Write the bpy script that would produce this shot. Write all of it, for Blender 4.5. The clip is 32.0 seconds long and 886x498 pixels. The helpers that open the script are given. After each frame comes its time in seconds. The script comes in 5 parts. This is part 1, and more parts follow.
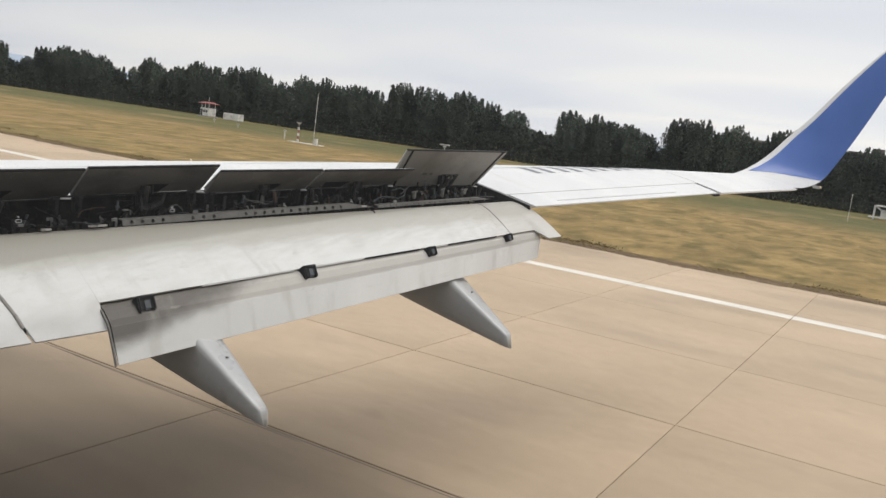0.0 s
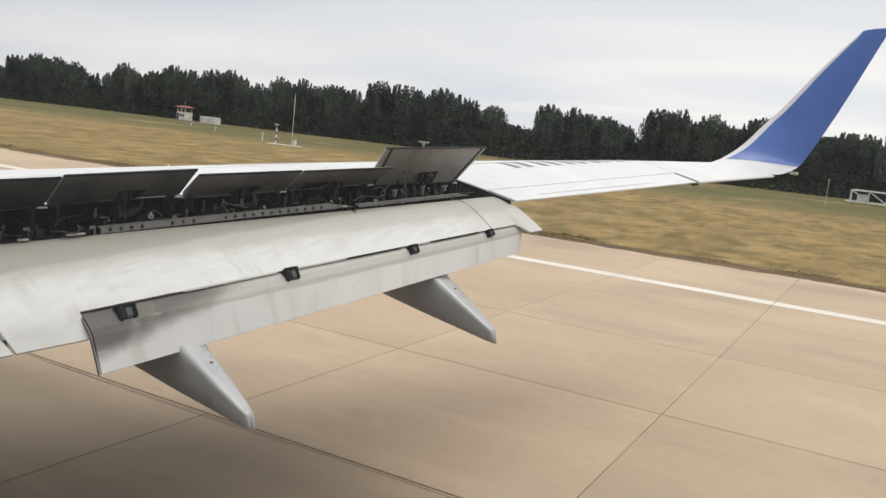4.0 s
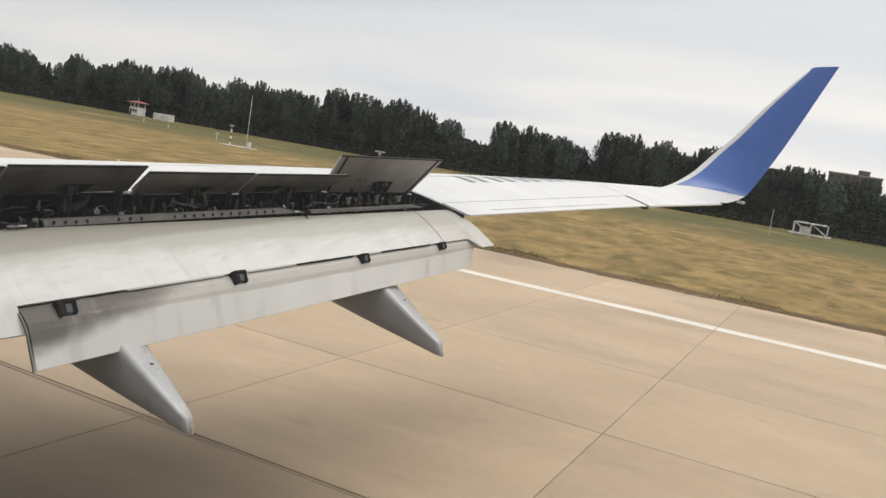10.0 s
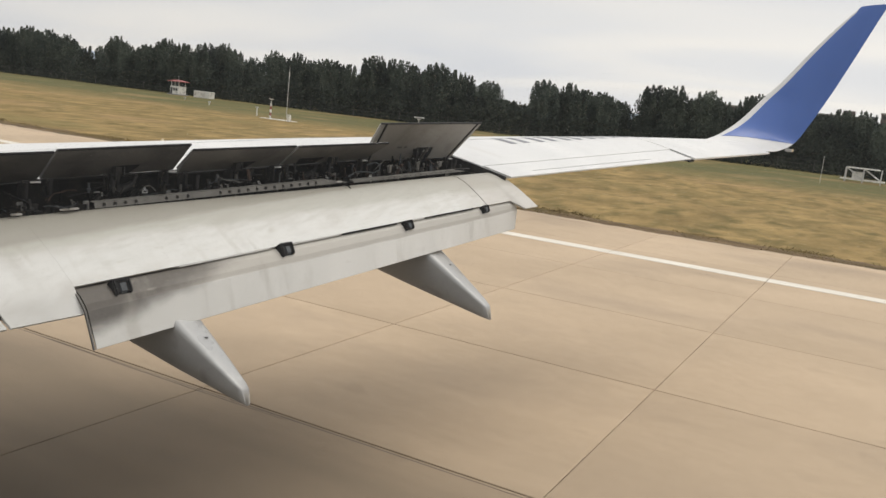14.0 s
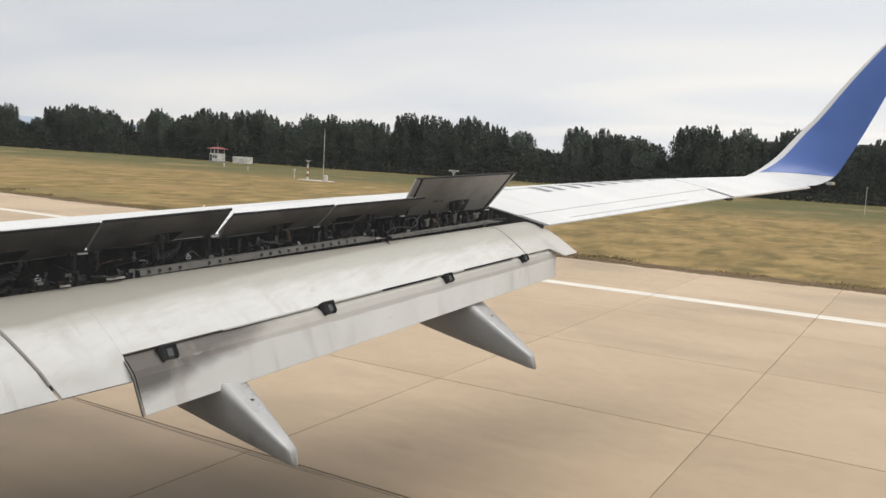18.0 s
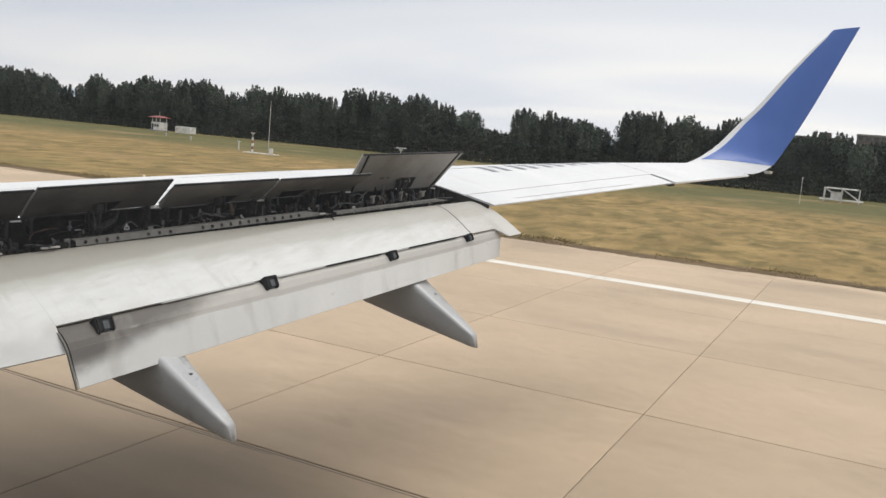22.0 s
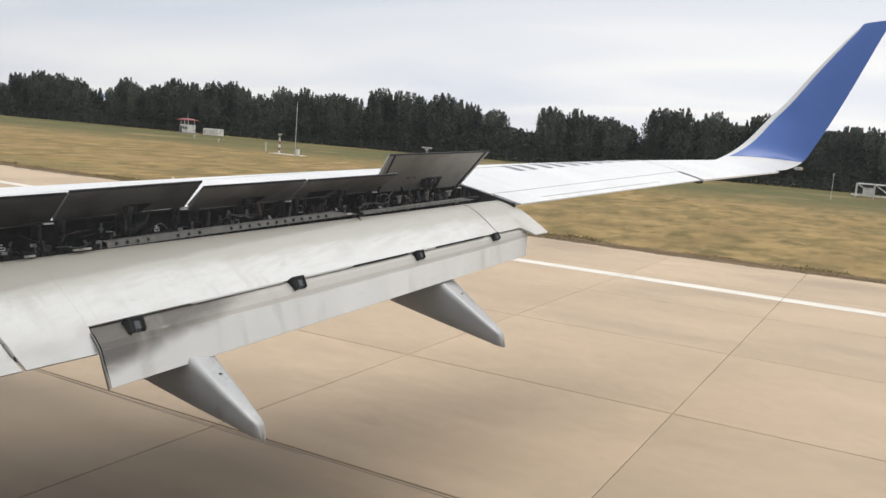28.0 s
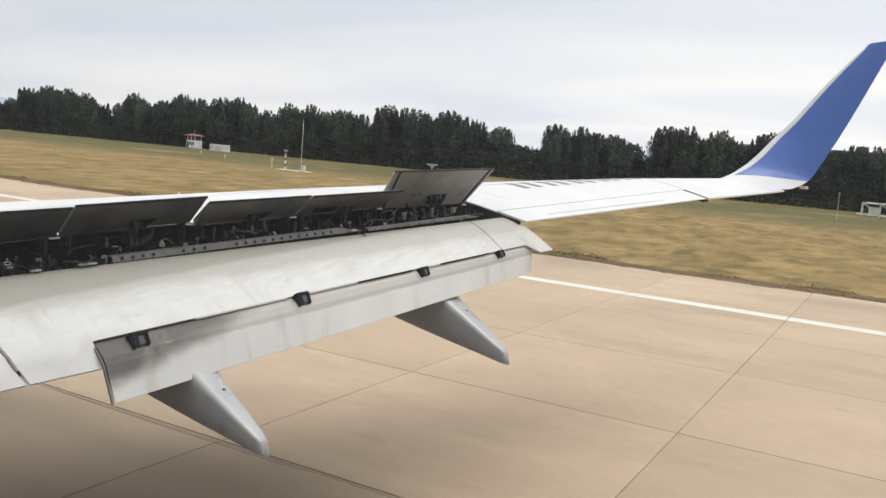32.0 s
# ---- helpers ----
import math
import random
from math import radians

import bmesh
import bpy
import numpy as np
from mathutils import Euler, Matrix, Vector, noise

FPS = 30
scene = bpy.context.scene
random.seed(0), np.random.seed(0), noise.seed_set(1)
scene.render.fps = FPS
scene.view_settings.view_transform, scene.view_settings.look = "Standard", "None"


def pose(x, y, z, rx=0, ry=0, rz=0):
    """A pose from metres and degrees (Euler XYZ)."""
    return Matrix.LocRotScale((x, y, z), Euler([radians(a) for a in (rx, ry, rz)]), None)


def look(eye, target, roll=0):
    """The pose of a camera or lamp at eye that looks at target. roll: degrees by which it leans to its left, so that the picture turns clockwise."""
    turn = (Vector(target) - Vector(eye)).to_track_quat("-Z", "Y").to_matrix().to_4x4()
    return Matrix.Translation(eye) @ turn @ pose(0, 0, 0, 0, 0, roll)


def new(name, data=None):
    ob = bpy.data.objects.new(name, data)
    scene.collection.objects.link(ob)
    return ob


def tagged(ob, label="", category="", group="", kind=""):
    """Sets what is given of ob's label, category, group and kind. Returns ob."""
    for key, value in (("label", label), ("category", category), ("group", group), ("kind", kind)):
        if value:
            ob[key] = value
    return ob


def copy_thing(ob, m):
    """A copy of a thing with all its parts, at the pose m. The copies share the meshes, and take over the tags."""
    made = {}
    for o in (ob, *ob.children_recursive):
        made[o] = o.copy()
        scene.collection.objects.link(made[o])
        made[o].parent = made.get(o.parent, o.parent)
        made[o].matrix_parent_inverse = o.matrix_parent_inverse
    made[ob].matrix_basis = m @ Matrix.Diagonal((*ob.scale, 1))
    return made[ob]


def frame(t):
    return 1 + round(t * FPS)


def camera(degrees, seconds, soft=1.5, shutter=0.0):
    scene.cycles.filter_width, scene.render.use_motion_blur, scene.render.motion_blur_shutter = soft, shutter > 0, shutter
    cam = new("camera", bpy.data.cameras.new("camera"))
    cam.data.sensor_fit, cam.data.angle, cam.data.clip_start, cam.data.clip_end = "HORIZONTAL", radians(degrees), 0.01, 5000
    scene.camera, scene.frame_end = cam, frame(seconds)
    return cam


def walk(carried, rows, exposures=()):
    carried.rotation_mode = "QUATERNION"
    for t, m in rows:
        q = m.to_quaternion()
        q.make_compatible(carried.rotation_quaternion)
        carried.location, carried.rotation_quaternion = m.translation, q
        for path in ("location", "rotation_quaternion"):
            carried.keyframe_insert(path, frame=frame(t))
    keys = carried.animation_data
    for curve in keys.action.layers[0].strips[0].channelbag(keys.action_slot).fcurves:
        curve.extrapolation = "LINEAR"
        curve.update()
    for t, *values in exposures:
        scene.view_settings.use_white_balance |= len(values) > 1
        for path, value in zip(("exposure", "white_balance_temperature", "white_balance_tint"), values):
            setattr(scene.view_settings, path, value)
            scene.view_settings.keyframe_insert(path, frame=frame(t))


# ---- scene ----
cam = camera(55.6, 32.0)
# seconds, eye, turn about x, y and z
PATH = [
    (0, 1.5101, -0.0124, 3.7043, 81.94, -7.66, -59.86),
    (0.5, 1.5113, -0.0124, 3.7043, 81.98, -5.84, -60.33),
    (1, 1.5114, -0.0134, 3.7048, 82.74, -5.18, -61.12),
    (1.5, 1.5116, -0.0129, 3.7049, 82.92, -5.58, -61.43),
    (2, 1.5171, -0.0140, 3.7054, 82.85, -5.27, -61.35),
    (2.5, 1.5143, -0.0136, 3.7059, 82.56, -5.30, -60.96),
    (3, 1.5145, -0.0136, 3.7054, 81.91, -5.13, -60.65),
    (3.5, 1.5133, -0.0133, 3.7056, 81.81, -5.74, -61.02),
    (5.5, 1.5156, -0.0121, 3.7049, 82.19, -6.33, -61.86),
    (6, 1.5121, -0.0118, 3.7042, 81.89, -7.37, -62.18),
    (6.5, 1.5122, -0.0122, 3.7046, 81.56, -7.42, -62.01),
    (7, 1.5167, -0.0135, 3.7062, 81.61, -6.90, -62.09),
    (7.5, 1.5166, -0.0119, 3.7055, 81.09, -6.82, -61.86),
    (8, 1.5149, -0.0120, 3.7049, 81.45, -7.20, -62.28),
    (8.5, 1.5151, -0.0067, 3.7043, 81.89, -9.33, -63.48),
    (9, 1.5166, -0.0063, 3.7050, 82.40, -9.10, -63.79),
    (9.5, 1.5156, -0.0056, 3.7047, 83.09, -9.53, -64.24),
    (10, 1.5188, -0.0062, 3.7052, 83.10, -9.24, -64.28),
    (10.5, 1.5180, -0.0078, 3.7052, 82.40, -8.03, -63.55),
    (11, 1.5138, -0.0224, 3.7040, 80.48, -7.88, -61.63),
    (11.5, 1.5114, -0.0414, 3.7045, 80.34, -3.97, -59.86),
    (12, 1.5143, -0.0113, 3.7047, 83.11, -8.52, -61.77),
    (12.5, 1.5175, -0.0130, 3.7058, 82.26, -8.28, -61.86),
    (13, 1.5102, -0.0231, 3.7035, 81.06, -6.32, -61.75),
    (13.5, 1.5140, -0.0234, 3.7048, 81.08, -7.27, -62.38),
    (14, 1.5154, -0.0132, 3.7059, 80.31, -6.24, -61.63),
    (14.5, 1.5150, -0.0132, 3.7057, 79.72, -7.06, -61.13),
    (15, 1.5137, -0.0124, 3.7052, 78.95, -8.16, -60.54),
    (15.5, 1.5141, -0.0115, 3.7055, 82.00, -9.21, -59.63),
    (17.5, 1.5134, -0.0350, 3.7050, 82.95, -2.67, -58.70),
    (18, 1.5145, -0.0131, 3.7047, 83.68, -3.10, -59.33),
    (18.5, 1.5161, -0.0123, 3.7054, 84.92, -6.96, -61.03),
    (19, 1.5186, -0.0129, 3.7057, 84.03, -7.22, -62.99),
    (19.5, 1.5176, -0.0086, 3.7044, 84.11, -7.95, -63.89),
    (20, 1.5216, -0.0097, 3.7071, 85.00, -7.65, -64.48),
    (20.5, 1.5145, -0.0117, 3.7031, 84.03, -4.54, -62.10),
    (21, 1.5176, -0.0120, 3.7055, 81.71, -3.70, -61.90),
    (21.5, 1.5167, -0.0119, 3.7052, 81.23, -3.82, -62.30),
    (22, 1.5191, -0.0126, 3.7051, 82.43, -5.01, -62.88),
    (22.5, 1.5163, -0.0101, 3.7032, 82.79, -5.79, -63.23),
    (23, 1.5170, -0.0113, 3.7058, 82.68, -5.69, -63.34),
    (23.5, 1.5180, -0.0084, 3.7046, 83.35, -6.55, -63.94),
    (24, 1.5200, -0.0116, 3.7061, 82.83, -6.59, -63.60),
    (24.5, 1.5168, -0.0094, 3.7051, 82.52, -5.89, -63.68),
    (25, 1.5169, -0.0129, 3.7058, 82.40, -6.09, -62.69),
    (25.5, 1.5160, -0.0115, 3.7049, 82.10, -5.17, -61.97),
    (26, 1.5136, -0.0109, 3.7048, 82.02, -5.24, -61.73),
    (26.5, 1.5141, -0.0117, 3.7045, 82.08, -4.50, -60.21),
    (28.5, 1.5162, -0.0116, 3.7057, 82.38, -4.46, -61.43),
    (29, 1.5168, -0.0120, 3.7057, 82.56, -4.49, -61.52),
    (29.5, 1.5173, -0.0118, 3.7056, 82.83, -3.92, -61.03),
    (30, 1.5178, -0.0127, 3.7059, 82.11, -5.04, -60.83),
    (30.5, 1.5173, -0.0121, 3.7060, 82.95, -4.31, -61.58),
    (31, 1.5186, -0.0131, 3.7067, 82.90, -4.51, -61.28),
    (31.5, 1.5163, -0.0121, 3.7060, 82.91, -4.32, -61.08),
    (32, 1.5164, -0.0122, 3.7061, 83.36, -4.73, -60.77),
]
# seconds, stops, kelvin, tint
EXPOSURES = [(0.0, 0.08, 6700, 10), (2.0, 0.17, 6720, 10), (6.0, 0.06, 6760, 10), (9.0, 0.08, 6860, 10), (11.5, 0.03, 6930, 10), (14.0, 0.02, 6980, 10), (16.5, 0.08, 6850, 10), (19.0, 0.14, 6780, 10), (23.0, 0.13, 6620, 10), (27.5, 0.18, 6600, 10), (31.0, 0.21, 6650, 10)]
walk(cam, [(t, pose(x, y, z, a, b, c)) for t, x, y, z, a, b, c in PATH], EXPOSURES)

# ---------------------------------------------------------------- world, sun
SUN_EL, SUN_AZ = 59.0, 129.0


def build_world():
    w = bpy.data.worlds.new("overcast_sky")
    scene.world = w
    w.use_nodes = True
    nt = w.node_tree
    nt.nodes.clear()
    N, L = nt.nodes.new, nt.links.new
    out, bg = N("ShaderNodeOutputWorld"), N("ShaderNodeBackground")
    sky = N("ShaderNodeTexSky")
    sky.sky_type, sky.sun_disc = "NISHITA", False
    sky.sun_elevation, sky.sun_rotation = radians(SUN_EL), radians(SUN_AZ)
    sky.dust_density = 3.0
    dim = N("ShaderNodeVectorMath")
    dim.operation = "SCALE"
    dim.inputs["Scale"].default_value = 0.1
    L(sky.outputs[0], dim.inputs[0])
    co = N("ShaderNodeTexCoord")
    sep = N("ShaderNodeSeparateXYZ")
    L(co.outputs["Generated"], sep.inputs[0])
    # a flat cloud deck: project the direction on a plane overhead
    up = N("ShaderNodeMath")
    up.operation, up.inputs[1].default_value = "MAXIMUM", 0.0
    L(sep.outputs[2], up.inputs[0])
    add = N("ShaderNodeMath")
    add.inputs[1].default_value = 0.10
    L(up.outputs[0], add.inputs[0])
    xy = N("ShaderNodeCombineXYZ")
    for i in (0, 1):
        q = N("ShaderNodeMath")
        q.operation = "DIVIDE"
        L(sep.outputs[i], q.inputs[0])
        L(add.outputs[0], q.inputs[1])
        L(q.outputs[0], xy.inputs[i])
    mp = N("ShaderNodeMapping")
    mp.inputs["Rotation"].default_value = (0, 0, radians(35))
    mp.inputs["Scale"].default_value = (0.7, 0.30, 1)
    L(xy.outputs[0], mp.inputs[0])
    n1 = N("ShaderNodeTexNoise")
    n1.inputs["Scale"].default_value, n1.inputs["Detail"].default_value, n1.inputs["Roughness"].default_value = 0.8, 6, 0.48
    n1.inputs["Distortion"].default_value = 0.5
    L(mp.outputs[0], n1.inputs[0])
    ramp = N("ShaderNodeValToRGB")
    e = ramp.color_ramp.elements
    e[0].position, e[0].color = 0.30, (0.635, 0.685, 0.775, 1)
    e[1].position, e[1].color = 0.72, (0.915, 0.905, 0.885, 1)
    m = e.new(0.50)
    m.color = (0.75, 0.778, 0.825, 1)
    L(n1.outputs[0], ramp.inputs[0])
    # cloud decks are brighter overhead
    zen = N("ShaderNodeMapRange")
    zen.inputs["From Min"].default_value, zen.inputs["From Max"].default_value = 0.16, 0.9
    zen.inputs["To Min"].default_value, zen.inputs["To Max"].default_value = 1.0, 1.55
    L(up.outputs[0], zen.inputs[0])
    cl = N("ShaderNodeVectorMath")
    cl.operation = "SCALE"
    L(ramp.outputs[0], cl.inputs[0])
    L(zen.outputs[0], cl.inputs["Scale"])
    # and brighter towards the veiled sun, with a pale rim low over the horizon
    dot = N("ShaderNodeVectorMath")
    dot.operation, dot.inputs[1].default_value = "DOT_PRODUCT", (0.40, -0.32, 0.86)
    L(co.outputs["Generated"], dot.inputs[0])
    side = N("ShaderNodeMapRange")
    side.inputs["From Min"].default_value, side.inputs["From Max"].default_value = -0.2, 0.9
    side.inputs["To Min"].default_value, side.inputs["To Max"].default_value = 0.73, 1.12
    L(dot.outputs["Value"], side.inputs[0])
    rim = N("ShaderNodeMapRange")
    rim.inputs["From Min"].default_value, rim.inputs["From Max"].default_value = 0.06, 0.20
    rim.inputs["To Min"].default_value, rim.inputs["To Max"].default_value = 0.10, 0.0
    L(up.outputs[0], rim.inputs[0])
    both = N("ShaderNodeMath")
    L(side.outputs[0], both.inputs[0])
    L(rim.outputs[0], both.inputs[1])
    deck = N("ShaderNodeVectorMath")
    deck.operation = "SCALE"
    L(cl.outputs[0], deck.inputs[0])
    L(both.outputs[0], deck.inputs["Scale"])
    mix = N("ShaderNodeMix")
    mix.data_type = "RGBA"
    mix.inputs["Factor"].default_value = 0.93
    L(dim.outputs[0], mix.inputs["A"])
    L(deck.outputs[0], mix.inputs["B"])
    L(mix.outputs["Result"], bg.inputs[0])
    bg.inputs[1].default_value = 1.0
    L(bg.outputs[0], out.inputs[0])


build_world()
sun = bpy.data.lights.new("sun", "SUN")
sun.energy, sun.angle, sun.color = 1.2, radians(40), (1.0, 0.95, 0.87)
so = new("sun", sun)
# the veiled sun stands high, behind and to the outer side of the wing
so.matrix_world = look((0, 0, 0), (-0.40, 0.32, -0.86))

# ---------------------------------------------------------------- materials
MATS = {}


def mat(name, a, b, scale=3.0, rough=0.6, metal=0.0, stretch=(1, 1, 1), bump=0.0, grain=40.0, dirt=None, dirt_scale=1.0, dirt_stretch=(1, 1, 1), dirt_at=(0.5, 0.75), vary=0.0, spec=0.5):
    """Two colours mixed by noise at two scales, with dirt of a third colour on top."""
    if name in MATS:
        return MATS[name]
    m = bpy.data.materials.new(name)
    m.use_nodes = True
    nt = m.node_tree
    N, L = nt.nodes.new, nt.links.new
    bs = nt.nodes["Principled BSDF"]
    co = N("ShaderNodeNewGeometry")

    def noise_at(sc, st, det=5):
        mp = N("ShaderNodeMapping")
        mp.inputs["Scale"].default_value = st
        L(co.outputs["Position"], mp.inputs[0])
        n = N("ShaderNodeTexNoise")
        n.inputs["Scale"].default_value, n.inputs["Detail"].default_value = sc, det
        L(mp.outputs[0], n.inputs[0])
        return n.outputs[0]

    n1, n2 = noise_at(scale, stretch), noise_at(grain, stretch, 3)
    s = N("ShaderNodeMath")
    s.operation, s.inputs[1].default_value, = "MULTIPLY_ADD", 0.35
    L(n2, s.inputs[0])
    L(n1, s.inputs[2])
    r = N("ShaderNodeMapRange")
    r.inputs["From Min"].default_value, r.inputs["From Max"].default_value = 0.45, 0.90
    L(s.outputs[0], r.inputs[0])
    mx = N("ShaderNodeMix")
    mx.data_type = "RGBA"
    mx.inputs["A"].default_value, mx.inputs["B"].default_value = (*a, 1), (*b, 1)
    L(r.outputs[0], mx.inputs["Factor"])
    col = mx.outputs["Result"]
    if dirt:
        d = noise_at(dirt_scale, dirt_stretch, 6)
        r2 = N("ShaderNodeMapRange")
        r2.inputs["From Min"].default_value, r2.inputs["From Max"].default_value = dirt_at
        L(d, r2.inputs[0])
        m2 = N("ShaderNodeMix")
        m2.data_type = "RGBA"
        L(r2.outputs[0], m2.inputs["Factor"])
        L(col, m2.inputs["A"])
        m2.inputs["B"].default_value = (*dirt, 1)
        col = m2.outputs["Result"]
    if vary:
        oi, hs, vr = N("ShaderNodeObjectInfo"), N("ShaderNodeHueSaturation"), N("ShaderNodeMapRange")
        vr.inputs["To Min"].default_value, vr.inputs["To Max"].default_value = 1 - vary, 1 + vary
        L(oi.outputs["Random"], vr.inputs[0])
        L(vr.outputs[0], hs.inputs["Value"])
        L(col, hs.inputs["Color"])
        col = hs.outputs[0]
    L(col, bs.inputs["Base Color"])
    bs.inputs["Metallic"].default_value = metal
    bs.inputs["Specular IOR Level"].default_value = spec
    rr = N("ShaderNodeMapRange")
    rr.inputs["To Min"].default_value, rr.inputs["To Max"].default_value = rough - 0.08, min(1, rough + 0.1)
    L(n1, rr.inputs[0])
    L(rr.outputs[0], bs.inputs["Roughness"])
    if bump:
        bp = N("ShaderNodeBump")
        bp.inputs["Strength"].default_value, bp.inputs["Distance"].default_value = 0.6, bump
        L(n2, bp.inputs["Height"])
        L(bp.outputs[0], bs.inputs["Normal"])
    MATS[name] = m
    return m


WING_WHITE = mat("wing_white_paint", (0.58, 0.58, 0.57), (0.67, 0.665, 0.65), 1.5, 0.42, stretch=(2, 0.4, 1), dirt=(0.5, 0.48, 0.44), dirt_scale=2.2, dirt_stretch=(2.5, 0.35, 1), dirt_at=(0.58, 0.95))
FLAP_PAINT = mat("flap_grey_white_paint", (0.525, 0.528, 0.508), (0.575, 0.575, 0.556), 1.6, 0.48, stretch=(2.5, 0.5, 0.5), dirt=(0.30, 0.28, 0.25), dirt_scale=2.0, dirt_stretch=(2.2, 0.5, 0.5), dirt_at=(0.58, 1.05))
AFT_PAINT = mat("aft_flap_paint", (0.66, 0.66, 0.635), (0.75, 0.748, 0.725), 1.6, 0.5, stretch=(2.5, 0.5, 0.5), dirt=(0.32, 0.30, 0.27), dirt_scale=2.4, dirt_stretch=(2.2, 0.6, 0.6), dirt_at=(0.60, 0.98))
FAIRING = mat("fairing_grey_paint", (0.31, 0.312, 0.307), (0.40, 0.40, 0.392), 2.2, 0.30, stretch=(1, 0.6, 0.6), dirt=(0.2, 0.19, 0.18), dirt_scale=5, dirt_at=(0.62, 0.85), spec=0.9)
# dirty undersides, darker panel by panel inboard: shade put into the colours
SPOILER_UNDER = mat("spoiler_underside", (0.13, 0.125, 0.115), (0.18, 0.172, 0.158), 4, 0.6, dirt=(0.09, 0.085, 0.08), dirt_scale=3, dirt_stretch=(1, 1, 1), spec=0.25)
SPOILER_SHADED = mat("shaded_spoiler_underside", (0.055, 0.052, 0.049), (0.088, 0.083, 0.077), 4, 0.6, dirt=(0.035, 0.033, 0.031), dirt_scale=3, spec=0.2)
SPOILER_MID = mat("half_shaded_spoiler_underside", (0.085, 0.082, 0.078), (0.125, 0.120, 0.112), 4, 0.6, dirt=(0.055, 0.053, 0.05), dirt_scale=3, spec=0.25)
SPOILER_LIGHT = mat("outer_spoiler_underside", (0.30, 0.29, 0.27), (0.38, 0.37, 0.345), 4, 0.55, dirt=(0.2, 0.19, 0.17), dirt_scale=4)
BLUE = mat("winglet_blue_paint", (0.040, 0.108, 0.36), (0.050, 0.125, 0.40), 2, 0.32, stretch=(1, 1, 0.3), grain=20)
# spoiler bay: its deep shade is put into the lining and fitting colours
DARK = mat("cove_shade_dark", (0.005, 0.005, 0.005), (0.012, 0.011, 0.010), 6, 0.85, grain=60, dirt=(0.025, 0.022, 0.019), dirt_scale=9, spec=0.08)
METAL = mat("worn_aluminium", (0.38, 0.38, 0.37), (0.55, 0.54, 0.52), 12, 0.4, metal=0.7, dirt=(0.1, 0.09, 0.08), dirt_scale=14)
STEEL = mat("oily_steel", (0.014, 0.014, 0.015), (0.042, 0.040, 0.038), 14, 0.55, metal=0.2, spec=0.2)
BEAM = mat("dull_grey_primer", (0.085, 0.082, 0.074), (0.135, 0.13, 0.118), 8, 0.6, dirt=(0.08, 0.075, 0.065), dirt_scale=9)
BLUE_GREY = mat("blue_grey_primer", (0.030, 0.036, 0.043), (0.075, 0.086, 0.095), 12, 0.55, dirt=(0.03, 0.03, 0.03), dirt_scale=12)
RUST = mat("brown_oily_fittings", (0.030, 0.017, 0.012), (0.075, 0.040, 0.026), 14, 0.6, dirt=(0.03, 0.02, 0.016), dirt_scale=12)
BLACK = mat("black_rubber", (0.008, 0.008, 0.009), (0.018, 0.017, 0.017), 10, 0.65, spec=0.2)
GREY_MARK = mat("marking_grey", (0.15, 0.155, 0.17), (0.22, 0.225, 0.24), 5, 0.5)
FUSE_WHITE = mat("fuselage_white_paint", (0.68, 0.69, 0.7), (0.76, 0.76, 0.76), 1, 0.35)
PANEL_TRIM = mat("cabin_wall_plastic", (0.54, 0.465, 0.385), (0.60, 0.52, 0.435), 30, 0.55, grain=200)
GLASS_LAMP = mat("lamp_lens", (0.75, 0.62, 0.42), (0.85, 0.75, 0.55), 20, 0.2)
CONCRETE = mat("pavement_concrete", (0.395, 0.303, 0.208), (0.485, 0.374, 0.262), 0.35, 0.88, stretch=(1, 0.6, 1), grain=5.0, bump=0.004, dirt=(0.26, 0.205, 0.155), dirt_scale=0.28, dirt_stretch=(1.0, 0.5, 1), dirt_at=(0.54, 0.88), vary=0.06, spec=0.25)
JOINT = mat("joint_filler", (0.065, 0.052, 0.038), (0.13, 0.103, 0.075), 2, 0.9)
RUBBER_MARK = mat("tyre_rubber_marks", (0.070, 0.056, 0.043), (0.15, 0.118, 0.088), 0.8, 0.85, stretch=(3, 0.25, 1), grain=12)
WHITE_LINE = mat("white_road_paint", (0.57, 0.53, 0.46), (0.70, 0.66, 0.58), 1.6, 0.8, stretch=(1, 0.3, 1), dirt=(0.42, 0.37, 0.3), dirt_scale=2.4, dirt_at=(0.62, 0.8))
BARK = mat("bark", (0.06, 0.05, 0.04), (0.11, 0.095, 0.075), 8, 0.9)
LEAF = mat("poplar_leaves", (0.027, 0.037, 0.034), (0.092, 0.110, 0.084), 0.25, 0.75, grain=2.2, vary=0.22, spec=0.15)
# dark leaf colour that also carries the shade low in the tree row
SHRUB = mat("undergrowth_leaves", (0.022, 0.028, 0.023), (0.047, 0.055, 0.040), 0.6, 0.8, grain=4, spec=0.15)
BRICK = mat("red_brown_render", (0.105, 0.088, 0.082), (0.145, 0.118, 0.108), 0.3, 0.85, grain=4)
PANE = mat("dark_window_glass", (0.05, 0.055, 0.06), (0.09, 0.095, 0.1), 0.5, 0.2)
ROOF_GREY = mat("grey_roofing", (0.22, 0.21, 0.20), (0.3, 0.29, 0.27), 1, 0.85)
HUT_WHITE = mat("hut_white_render", (0.6, 0.6, 0.56), (0.72, 0.71, 0.67), 2, 0.8, dirt=(0.35, 0.33, 0.3), dirt_scale=1.5)
RED = mat("red_paint", (0.22, 0.060, 0.055), (0.31, 0.095, 0.085), 3, 0.6)
GALV = mat("galvanised_steel", (0.5, 0.5, 0.5), (0.62, 0.62, 0.61), 6, 0.5, metal=0.4)
